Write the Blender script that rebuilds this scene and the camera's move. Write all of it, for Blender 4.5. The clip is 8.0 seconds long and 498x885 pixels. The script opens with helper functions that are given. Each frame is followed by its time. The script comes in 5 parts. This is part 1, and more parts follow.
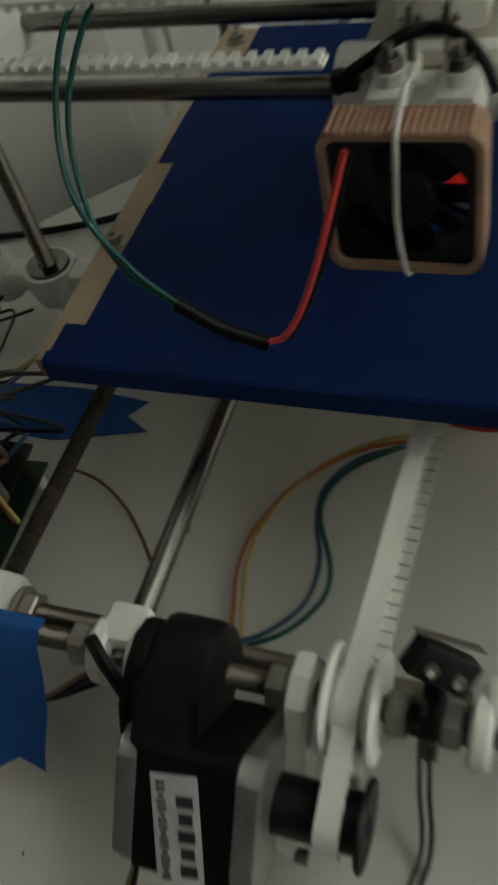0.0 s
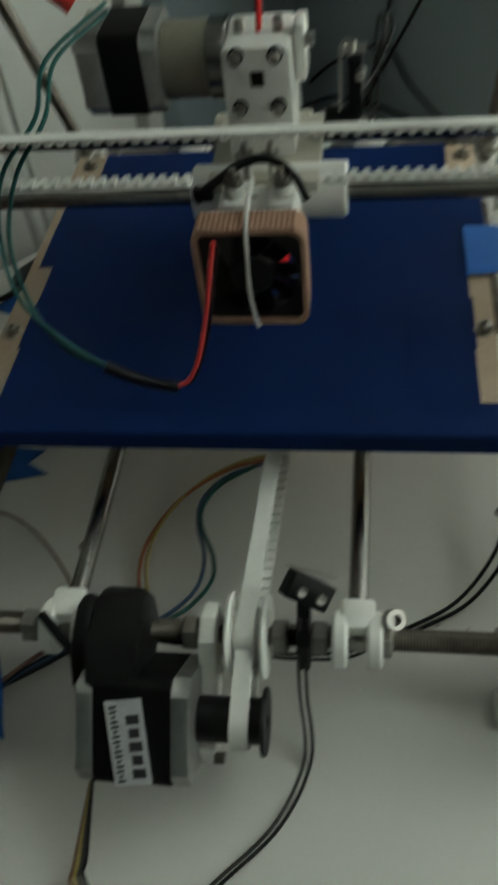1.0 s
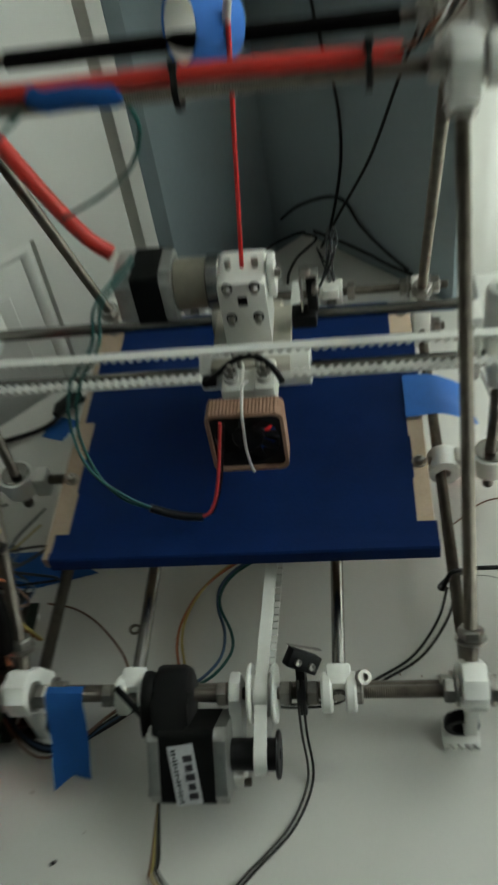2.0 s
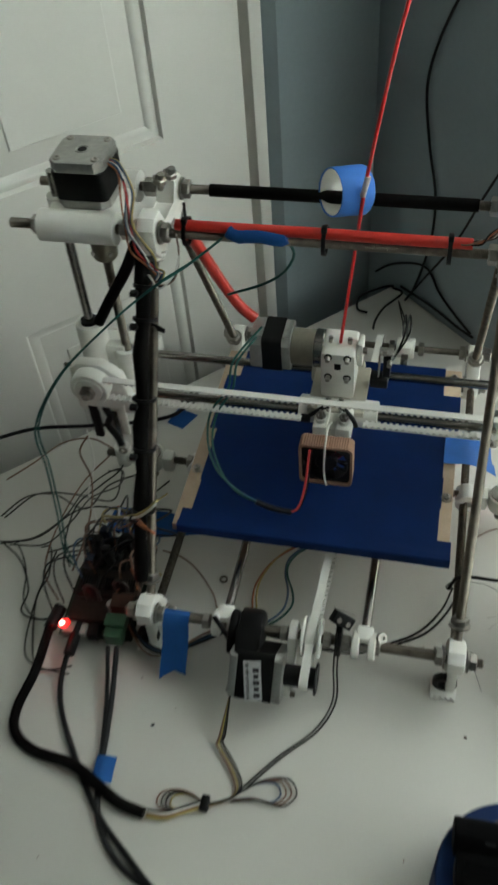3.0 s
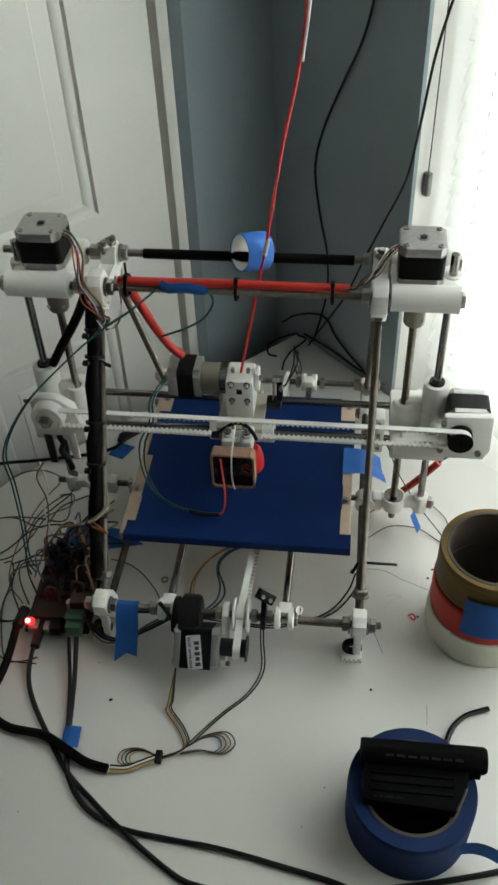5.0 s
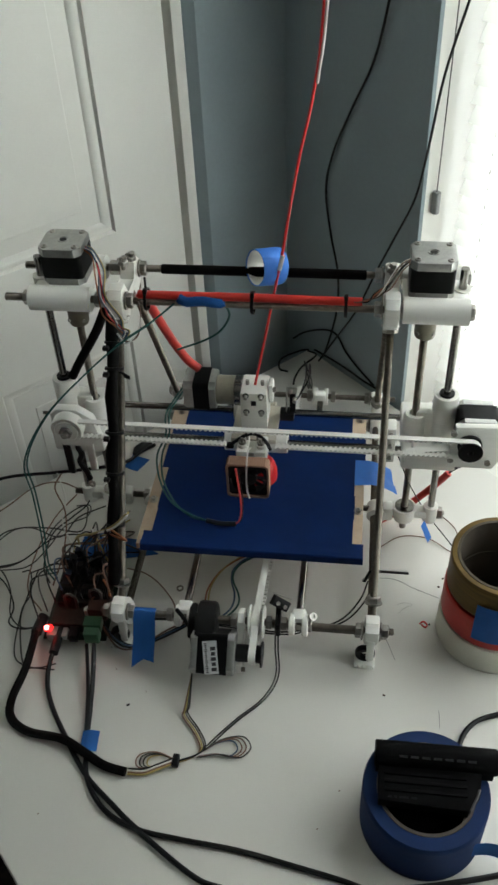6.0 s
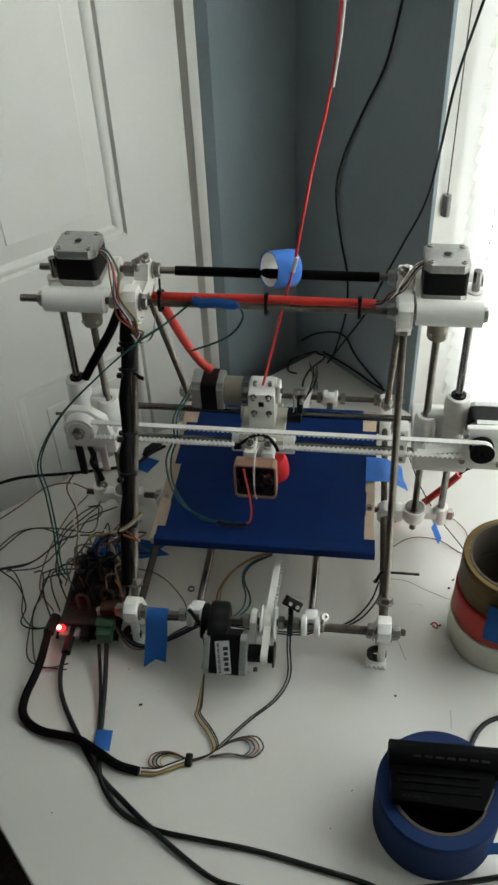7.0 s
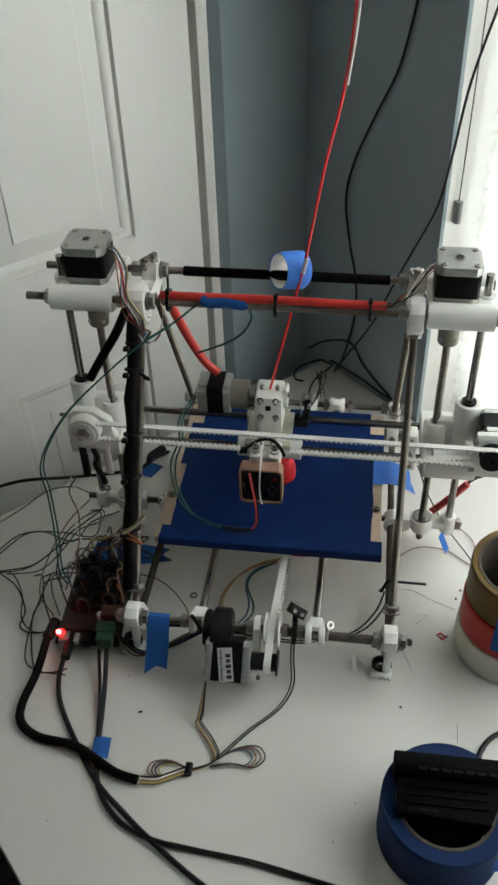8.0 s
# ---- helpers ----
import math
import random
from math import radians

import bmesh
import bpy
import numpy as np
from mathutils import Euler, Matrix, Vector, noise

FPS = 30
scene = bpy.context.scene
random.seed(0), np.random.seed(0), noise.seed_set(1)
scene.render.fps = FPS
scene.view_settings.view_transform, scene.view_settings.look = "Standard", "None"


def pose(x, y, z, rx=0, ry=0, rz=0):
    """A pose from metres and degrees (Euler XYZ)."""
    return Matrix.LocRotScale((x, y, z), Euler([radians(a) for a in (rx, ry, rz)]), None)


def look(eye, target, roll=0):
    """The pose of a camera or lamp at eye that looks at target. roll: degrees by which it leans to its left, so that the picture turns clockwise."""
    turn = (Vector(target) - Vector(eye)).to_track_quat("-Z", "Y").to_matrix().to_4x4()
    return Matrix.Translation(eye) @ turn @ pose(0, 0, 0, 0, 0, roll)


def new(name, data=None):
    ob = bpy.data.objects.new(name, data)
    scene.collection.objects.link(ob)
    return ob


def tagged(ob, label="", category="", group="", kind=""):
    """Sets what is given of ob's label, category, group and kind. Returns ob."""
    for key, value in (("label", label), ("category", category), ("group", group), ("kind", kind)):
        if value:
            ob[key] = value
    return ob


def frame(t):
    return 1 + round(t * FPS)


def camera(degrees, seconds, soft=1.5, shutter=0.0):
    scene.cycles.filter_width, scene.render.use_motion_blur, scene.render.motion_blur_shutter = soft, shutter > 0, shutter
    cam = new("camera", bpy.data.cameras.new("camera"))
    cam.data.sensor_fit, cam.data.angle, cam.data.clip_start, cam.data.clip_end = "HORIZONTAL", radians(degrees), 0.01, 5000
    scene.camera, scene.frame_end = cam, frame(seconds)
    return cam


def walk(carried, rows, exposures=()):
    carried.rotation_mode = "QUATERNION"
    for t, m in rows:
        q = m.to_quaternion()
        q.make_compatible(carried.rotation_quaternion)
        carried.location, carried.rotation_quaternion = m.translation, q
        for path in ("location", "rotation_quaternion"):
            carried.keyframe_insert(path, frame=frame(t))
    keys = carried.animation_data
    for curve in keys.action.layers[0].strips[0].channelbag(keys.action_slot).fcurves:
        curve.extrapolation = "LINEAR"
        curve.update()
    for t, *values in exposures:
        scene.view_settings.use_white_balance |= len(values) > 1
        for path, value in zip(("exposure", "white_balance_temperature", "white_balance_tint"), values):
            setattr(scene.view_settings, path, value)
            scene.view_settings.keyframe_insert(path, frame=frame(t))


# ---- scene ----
# camera and its walk: seconds, eye, yaw, pitch, roll
cam = camera(32.15, 8.0, 2.7, 0.9)
PATH = [
    (0, (0.0669, -0.0902, 0.3063), 30.18, -50.31, -16.94),
    (0.5, (0.0745, -0.1362, 0.339), 21.33, -49.46, -12.32),
    (1, (0.0718, -0.1736, 0.3659), 12.06, -47.44, -8.12),
    (1.2, (0.0508, -0.18, 0.371), 9.02, -45.86, -5.86),
    (2.3, (0.096, -0.3037, 0.5808), 11.24, -45.33, -11.64),
    (2.5, (0.0819, -0.3497, 0.6219), 9.11, -43.45, -8.20),
    (3, (0.0924, -0.3654, 0.7045), 16.35, -47.25, -5.63),
    (3.5, (0.082, -0.4416, 0.7275), 12.06, -48.30, -2.90),
    (4, (0.1089, -0.4796, 0.7476), 11.15, -46.00, -4.09),
    (4.5, (0.1177, -0.4957, 0.7712), 8.63, -44.40, -2.70),
    (6, (0.1098, -0.5383, 0.7907), 8.96, -41.71, -2.91),
    (6.5, (0.102, -0.541, 0.7918), 8.95, -41.64, -2.84),
    (7, (0.098, -0.5447, 0.7921), 8.99, -41.48, -2.81),
    (7.5, (0.0933, -0.5489, 0.7911), 8.93, -41.23, -2.68),
    (8, (0.0926, -0.5436, 0.7736), 9.09, -40.41, -1.93),
]


def gaze(eye, yaw, pitch, roll):
    """The camera's pose from its eye and its heading in degrees."""
    a, b = radians(yaw), radians(pitch)
    ahead = Vector((-math.sin(a) * math.cos(b), math.cos(a) * math.cos(b), math.sin(b)))
    return look(eye, Vector(eye) + ahead, roll)


EXPOSURES = [(0, -0.88, 7000, 6), (1.0, -0.75, 6550, 0), (2.3, -0.45, 6500, 3), (4.5, -0.30, 6480, 8), (8, -0.17, 6450, 12)]

# daylight: sky all round, and a bright overcast day behind the window's blind
world = bpy.data.worlds.new("sky")
scene.world = world
world.use_nodes = True
wn = world.node_tree
sky = wn.nodes.new("ShaderNodeTexSky")
sky.sky_type, sky.sun_disc = "NISHITA", False
sky.sun_elevation, sky.sun_rotation = radians(40), radians(60)
wn.links.new(sky.outputs[0], wn.nodes["Background"].inputs[0])
wn.nodes["Background"].inputs[1].default_value = 0.12
sun = new("sun", bpy.data.lights.new("sun", "SUN"))
sun.data.energy, sun.data.angle, sun.data.color = 0.8, radians(20), (1, 0.97, 0.92)
sun.matrix_world = look((4, 5, 5), (0, 0, 0))
DAY = 4.3


# ---- materials ----
def material(name, colour, rough=0.5, metal=0.0, vary=0.12, scale=60.0, bump=0.15, fine=400.0, second=None, stretch=None, coat=0.0, sss=0.0, spec=0.5):
    m = bpy.data.materials.new(name)
    m.use_nodes = True
    nt = m.node_tree
    n, l = nt.nodes, nt.links
    b = n["Principled BSDF"]
    co = n.new("ShaderNodeTexCoord")
    mp = n.new("ShaderNodeMapping")
    if stretch:
        mp.inputs["Scale"].default_value = stretch
    l.new(co.outputs["Object"], mp.inputs[0])
    big, small = n.new("ShaderNodeTexNoise"), n.new("ShaderNodeTexNoise")
    big.inputs["Scale"].default_value, small.inputs["Scale"].default_value = scale, fine
    big.inputs["Detail"].default_value, small.inputs["Detail"].default_value = 5, 3
    for k in (big, small):
        l.new(mp.outputs[0], k.inputs["Vector"])
    add = n.new("ShaderNodeMath")
    add.operation = "MULTIPLY_ADD"
    l.new(small.outputs[0], add.inputs[0])
    add.inputs[1].default_value = 0.35
    l.new(big.outputs[0], add.inputs[2])
    ramp = n.new("ShaderNodeValToRGB")
    c = Vector(colour)
    lo = Vector(second) if second else c * (1 - vary)
    hi = c if second else c * (1 + vary)
    ramp.color_ramp.elements[0].position, ramp.color_ramp.elements[1].position = 0.45, 0.85
    ramp.color_ramp.elements[0].color, ramp.color_ramp.elements[1].color = (*lo, 1), (*hi, 1)
    l.new(add.outputs[0], ramp.inputs[0])
    l.new(ramp.outputs[0], b.inputs["Base Color"])
    rr = n.new("ShaderNodeMapRange")
    rr.inputs["To Min"].default_value, rr.inputs["To Max"].default_value = max(rough - 0.1, 0.02), min(rough + 0.12, 1)
    l.new(big.outputs[0], rr.inputs[0])
    l.new(rr.outputs[0], b.inputs["Roughness"])
    b.inputs["Metallic"].default_value = metal
    b.inputs["Specular IOR Level"].default_value = spec
    b.inputs["Coat Weight"].default_value = coat
    if sss:
        b.inputs["Subsurface Weight"].default_value = sss
        b.inputs["Subsurface Radius"].default_value = (0.004, 0.004, 0.0035)
    if bump:
        bp = n.new("ShaderNodeBump")
        bp.inputs["Strength"].default_value, bp.inputs["Distance"].default_value = bump, 0.0006
        l.new(add.outputs[0], bp.inputs["Height"])
        l.new(bp.outputs[0], b.inputs["Normal"])
    return m


def glow(name, colour, strength):
    m = bpy.data.materials.new(name)
    m.use_nodes = True
    b = m.node_tree.nodes["Principled BSDF"]
    b.inputs["Base Color"].default_value = (*colour, 1)
    b.inputs["Emission Color"].default_value = (*colour, 1)
    b.inputs["Emission Strength"].default_value = strength
    return m


WHITE = material("white_printed_plastic", (0.78, 0.77, 0.72), 0.45, vary=0.05, bump=0.25, fine=900, stretch=(0.3, 0.3, 3), sss=0.15)
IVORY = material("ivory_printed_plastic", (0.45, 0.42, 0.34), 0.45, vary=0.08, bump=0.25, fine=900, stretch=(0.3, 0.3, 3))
BELT = material("white_rubber_belt", (0.74, 0.73, 0.68), 0.6, vary=0.05, bump=0.1)
STEEL = material("polished_steel", (0.24, 0.23, 0.215), 0.22, 1.0, vary=0.15, scale=25, bump=0.05)
ZINC = material("zinc_plated_steel", (0.17, 0.15, 0.125), 0.42, 1.0, vary=0.25, scale=120, bump=0.1)
NUT = material("plated_nut", (0.36, 0.34, 0.31), 0.35, 1.0, vary=0.2, scale=150, bump=0.1)
ALU = material("cast_aluminium", (0.42, 0.42, 0.40), 0.45, 1.0, vary=0.12, scale=200, bump=0.3, fine=1500)
BLACK = material("black_motor_steel", (0.004, 0.004, 0.004), 0.5, vary=0.3, scale=80, bump=0.1, spec=0.15)
BLACKPLASTIC = material("black_plastic", (0.005, 0.005, 0.0053), 0.42, vary=0.25, bump=0.15, spec=0.22)
BLACKTAPE = material("black_cloth_sleeve", (0.004, 0.0037, 0.0035), 0.6, vary=0.4, scale=90, bump=0.6, fine=300, spec=0.06)
BLUETAPE = material("blue_masking_tape", (0.016, 0.088, 0.29), 0.72, vary=0.12, scale=35, bump=0.5, fine=700, spec=0.2)
ROLLBLUE = material("blue_tape_roll", (0.0036, 0.0175, 0.070), 0.75, vary=0.14, scale=30, bump=0.5, fine=700, spec=0.2, stretch=(1, 1, 6))
PALETAPE = material("blue_masking_tape_flap", (0.035, 0.17, 0.58), 0.7, vary=0.1, scale=40, bump=0.5, fine=700)
BEDTAPE = material("bed_masking_tape", (0.0034, 0.0190, 0.092), 0.62, vary=0.14, scale=22, bump=0.5, fine=500, spec=0.12)
WOOD = material("pale_mdf_board", (0.5, 0.38, 0.27), 0.7, second=(0.42, 0.31, 0.21), scale=50, bump=0.3)
CARD = material("kraft_cardboard", (0.33, 0.20, 0.14), 0.85, vary=0.18, bump=0.4, spec=0.15)
REDTUBE = material("red_heat_shrink", (0.5, 0.028, 0.02), 0.42, vary=0.12, bump=0.15)
REDPLA = material("red_print_plastic", (0.72, 0.02, 0.02), 0.35, vary=0.08, scale=90, bump=0.4, fine=900, stretch=(0.3, 0.3, 4), sss=0.2)
REDWIRE = material("red_wire_sheath", (0.62, 0.05, 0.05), 0.4)
GREENWIRE = material("teal_wire_sheath", (0.008, 0.075, 0.065), 0.4, spec=0.3)
DARKWIRE = material("black_wire_sheath", (0.006, 0.006, 0.0065), 0.42, spec=0.25)
GREYWIRE = material("grey_wire_sheath", (0.045, 0.042, 0.038), 0.45, spec=0.3)
BLUEWIRE = material("blue_wire_sheath", (0.03, 0.07, 0.14), 0.4)
ORANGEWIRE = material("orange_wire_sheath", (0.30, 0.09, 0.03), 0.45)
YELLOWWIRE = material("yellow_wire_sheath", (0.35, 0.27, 0.08), 0.45)
BROWNWIRE = material("brown_wire_sheath", (0.16, 0.08, 0.05), 0.45)
WHITEWIRE = material("white_wire_sheath", (0.6, 0.58, 0.55), 0.45)
WEIGHT = material("grey_clear_plastic", (0.22, 0.22, 0.22), 0.3, vary=0.15, scale=90)
GEARCASE = material("beige_gear_case", (0.24, 0.22, 0.17), 0.5, 0.35, vary=0.1, scale=120)
PLUGBLUE = material("dark_blue_plug", (0.006, 0.012, 0.030), 0.5, vary=0.2, spec=0.2)
RELAY = material("brown_relay_plastic", (0.055, 0.022, 0.014), 0.5, vary=0.2, spec=0.3)
PALETUBE = material("clear_guide_tube", (0.6, 0.55, 0.54), 0.3, vary=0.05)
LAMINATE = material("white_laminate", (0.60, 0.585, 0.54), 0.42, vary=0.03, scale=5, bump=0.06, fine=500)
WALLBLUE = material("blue_grey_wall_paint", (0.255, 0.308, 0.325), 0.85, vary=0.06, scale=6, bump=0.5, fine=180)
PAINT = material("white_gloss_paint", (0.74, 0.73, 0.68), 0.42, vary=0.03, scale=8, bump=0.08)
CEIL = material("ceiling_paint", (0.72, 0.71, 0.68), 0.9, vary=0.03, scale=8)
FLOOR = material("dark_carpet", (0.06, 0.045, 0.035), 0.95, vary=0.4, scale=120, bump=1.0, fine=500)
SLAT = material("white_blind_slat", (0.85, 0.85, 0.83), 0.5, vary=0.03)
nt = SLAT.node_tree
thin, blend = nt.nodes.new("ShaderNodeBsdfTranslucent"), nt.nodes.new("ShaderNodeMixShader")
thin.inputs[0].default_value = (0.95, 0.95, 0.93, 1)
blend.inputs[0].default_value = 0.9
nt.links.new(nt.nodes["Principled BSDF"].outputs[0], blend.inputs[1])
nt.links.new(thin.outputs[0], blend.inputs[2])
nt.links.new(blend.outputs[0], nt.nodes["Material Output"].inputs[0])
PCB = material("dark_green_circuit_board", (0.012, 0.026, 0.016), 0.45, vary=0.3, scale=200, spec=0.3)
REDPCB = material("brown_circuit_board", (0.016, 0.011, 0.008), 0.45, vary=0.35, scale=200, spec=0.3)
GREENPLASTIC = material("green_terminal_plastic", (0.022, 0.075, 0.035), 0.45)
KRAFTTAPE = material("brown_parcel_tape", (0.125, 0.076, 0.016), 0.42, vary=0.25, scale=30, stretch=(1, 1, 12), spec=0.18)
KRAFTCORE = material("brown_card_core", (0.075, 0.062, 0.048), 0.8, vary=0.15, scale=40, spec=0.2)
REDTAPE = material("red_tape", (0.42, 0.028, 0.02), 0.45, vary=0.18, scale=30, spec=0.3)
CREAMTAPE = material("cream_tape", (0.62, 0.6, 0.5), 0.55, vary=0.06, scale=30)
MATTBLACK = material("matt_black_plastic", (0.003, 0.003, 0.0031), 0.7, vary=0.2, bump=0.2, spec=0.03)
LABEL = material("silver_label", (0.6, 0.6, 0.6), 0.35, 0.3, vary=0.12, scale=150)
INK = material("dark_label_ink", (0.03, 0.025, 0.03), 0.6, bump=0)
REDINK = material("red_label_ink", (0.25, 0.02, 0.03), 0.6, bump=0)
GREYINK = material("faint_grey_ink", (0.011, 0.011, 0.012), 0.7, bump=0, spec=0.04)
LED = glow("red_diode", (1.0, 0.06, 0.05), 55.0)
# dim emission that imitates the diode's halo, not a lamp of its own
HALO = glow("red_diode_halo", (1.0, 0.02, 0.02), 1.6)
DAYLIGHT = glow("bright_overcast_day", (0.955, 1.0, 0.995), DAY)


# ---- mesh helpers ----
def V(*p):
    return Vector(p)


def shaded(me, angle=38):
    for p in me.polygons:
        p.use_smooth = True
    me.set_sharp_from_angle(angle=radians(angle))


def part(name, bm, mat, parent=None, label=""):
    me = bpy.data.meshes.new(name)
    bmesh.ops.recalc_face_normals(bm, faces=bm.faces[:])
    bm.to_mesh(me)
    bm.free()
    me.materials.append(mat)
    shaded(me)
    ob = new(name, me)
    if parent:
        ob.parent = parent
    if label:
        ob["label"] = label
    return ob


def thing(name, label, category, group="", kind=""):
    return tagged(new(name), label, category, group, kind)


def box(c, s, bevel=0.0, m=None, bm=None, seg=2):
    bm = bm or bmesh.new()
    g = bmesh.ops.create_cube(bm, size=1.0, matrix=(m or Matrix()) @ Matrix.Translation(c) @ Matrix.Diagonal((*s, 1)))
    if bevel:
        edges = list({e for v in g["verts"] for e in v.link_edges})
        bmesh.ops.bevel(bm, geom=edges, offset=bevel, segments=seg, profile=0.5, affect="EDGES")
    return bm


def ring_frames(pts):
    """Frames carried along a line of points, without twist."""
    out, up = [], None
    for i, p in enumerate(pts):
        d = (pts[min(i + 1, len(pts) - 1)] - pts[max(i - 1, 0)]).normalized()
        if up is None:
            up = d.orthogonal().normalized()
        up = (up - d * up.dot(d)).normalized()
        out.append((p, up, d.cross(up)))
    return out


def pipe(pts, r, n=10, bm=None, radii=None):
    bm = bm or bmesh.new()
    pts = [Vector(p) for p in pts]
    rings = []
    for i, (p, a, b) in enumerate(ring_frames(pts)):
        rad = radii[i] if radii else r
        rings.append([bm.verts.new(p + (a * math.cos(k * math.tau / n) + b * math.sin(k * math.tau / n)) * rad) for k in range(n)])
    for u, w in zip(rings, rings[1:]):
        for k in range(n):
            bm.faces.new((u[k], u[(k + 1) % n], w[(k + 1) % n], w[k]))
    bm.faces.new(rings[0][::-1])
    bm.faces.new(rings[-1])
    return bm


def cyl(a, b, r, n=18, bm=None, r2=None):
    return pipe([a, b], r, n, bm, [r, r if r2 is None else r2])


def curve(pts, steps=7):
    """A smooth line through the points."""
    p = [Vector(q) for q in pts]
    p = [p[0] * 2 - p[1]] + p + [p[-1] * 2 - p[-2]]
    out = []
    for a, b, c, d in zip(p, p[1:], p[2:], p[3:]):
        for k in range(steps):
            t = k / steps
            out.append(0.5 * (2 * b + (c - a) * t + (2 * a - 5 * b + 4 * c - d) * t * t + (3 * b - a - 3 * c + d) * t ** 3))
    return out + [p[-2]]


def wire(pts, r, bm=None, n=7):
    return pipe(curve(pts), r, n, bm)


def lathe(profile, m=None, n=40, bm=None, closed=True):
    """Turns a line of (radius, height) round z; a closed line makes a ring."""
    bm = bm or bmesh.new()
    m = m or Matrix()
    rings = [[bm.verts.new(m @ V(r * math.cos(k * math.tau / n), r * math.sin(k * math.tau / n), z)) for k in range(n)] for r, z in profile]
    pairs = list(zip(rings, rings[1:])) + ([(rings[-1], rings[0])] if closed else [])
    for u, w in pairs:
        for k in range(n):
            bm.faces.new((u[k], u[(k + 1) % n], w[(k + 1) % n], w[k]))
    if not closed:
        bm.faces.new(rings[0][::-1])
        bm.faces.new(rings[-1])
    return bm


def along(a, b):
    """A pose at a whose z points to b."""
    d = Vector(b) - Vector(a)
    return Matrix.Translation(a) @ d.to_track_quat("Z", "Y").to_matrix().to_4x4()


def threaded(a, b, r=0.004, pitch=0.00125, bm=None):
    """A threaded rod: a ridge for each turn of its thread."""
    a, b = Vector(a), Vector(b)
    length = (b - a).length
    turns = int(length / pitch)
    prof = [(r * 0.6, 0.0)]
    for k in range(turns):
        prof += [(r * 0.84, (k + 0.1) * pitch), (r, (k + 0.5) * pitch)]
    prof += [(r * 0.6, length)]
    return lathe(prof, along(a, b), 12, bm, closed=False)


def nut(c, axis, r=0.0075, h=0.0065, bm=None):
    a = Vector(axis).normalized()
    bm = bm or bmesh.new()
    m = along(Vector(c) - a * h / 2, Vector(c) + a * h / 2)
    return lathe([(r * 0.86, 0), (r, h * 0.14), (r, h * 0.86), (r * 0.86, h), (0.0041, h), (0.0041, 0)], m, 6, bm)


def washer(c, axis, r=0.009, h=0.0016, bm=None):
    a = Vector(axis).normalized()
    return lathe([(r, 0), (r, h), (0.0042, h), (0.0042, 0)], along(Vector(c) - a * h / 2, Vector(c) + a * h / 2), 20, bm)


def slab(outline, a, b, m=None, bm=None, bevel=0.0):
    """A flat piece: an outline in two coordinates, from depth a to depth b."""
    bm = bm or bmesh.new()
    m = m or Matrix()
    lo = [bm.verts.new(m @ V(x, y, a)) for x, y in outline]
    hi = [bm.verts.new(m @ V(x, y, b)) for x, y in outline]
    faces = [bm.faces.new(lo[::-1]), bm.faces.new(hi)]
    for k in range(len(lo)):
        q = (k + 1) % len(lo)
        bm.faces.new((lo[k], lo[q], hi[q], hi[k]))
    if bevel:
        edges = [e for f in faces for e in f.edges]
        bmesh.ops.bevel(bm, geom=edges, offset=bevel, segments=2, profile=0.5, affect="EDGES")
    return bm


def rounded(w, h, r, n=5):
    """The outline of a rectangle with round corners, about 0, 0."""
    out = []
    for cx, cy, s in ((w / 2 - r, h / 2 - r, 0), (-w / 2 + r, h / 2 - r, 90), (-w / 2 + r, -h / 2 + r, 180), (w / 2 - r, -h / 2 + r, 270)):
        out += [(cx + r * math.cos(radians(s + 90 * k / n)), cy + r * math.sin(radians(s + 90 * k / n))) for k in range(n + 1)]
    return out


def sheet(grid, thick=0.0003, bm=None):
    """A thin skin over rows of points."""
    bm = bm or bmesh.new()
    rows = [[Vector(p) for p in row] for row in grid]
    for off in (0, -thick):
        vs = [[bm.verts.new(p + V(0, 0, off)) for p in row] for row in rows]
        for i in range(len(vs) - 1):
            for j in range(len(vs[0]) - 1):
                bm.faces.new((vs[i][j], vs[i + 1][j], vs[i + 1][j + 1], vs[i][j + 1]))
    return bm


SIDE = Matrix(((0, 0, 1, 0), (1, 0, 0, 0), (0, 1, 0, 0), (0, 0, 0, 1)))  # outline in y, z; depth along x
FRONT = Matrix(((1, 0, 0, 0), (0, 0, 1, 0), (0, 1, 0, 0), (0, 0, 0, 1)))  # outline in x, z; depth along y


# ---- the room, turned by 45 degrees to the printer; its corner lies behind the table ----
ROOM = pose(0.001, 0.604, 0, 0, 0, -45)


def structure(name, bm, mat, label, category="wall"):
    ob = part(name, bm, mat)
    ob.matrix_world = ROOM
    return tagged(ob, label, category, kind="structure")


def span(lo, hi, bm=None, bevel=0.0):
    lo, hi = Vector(lo), Vector(hi)
    return box((lo + hi) / 2, hi - lo, bevel, bm=bm)


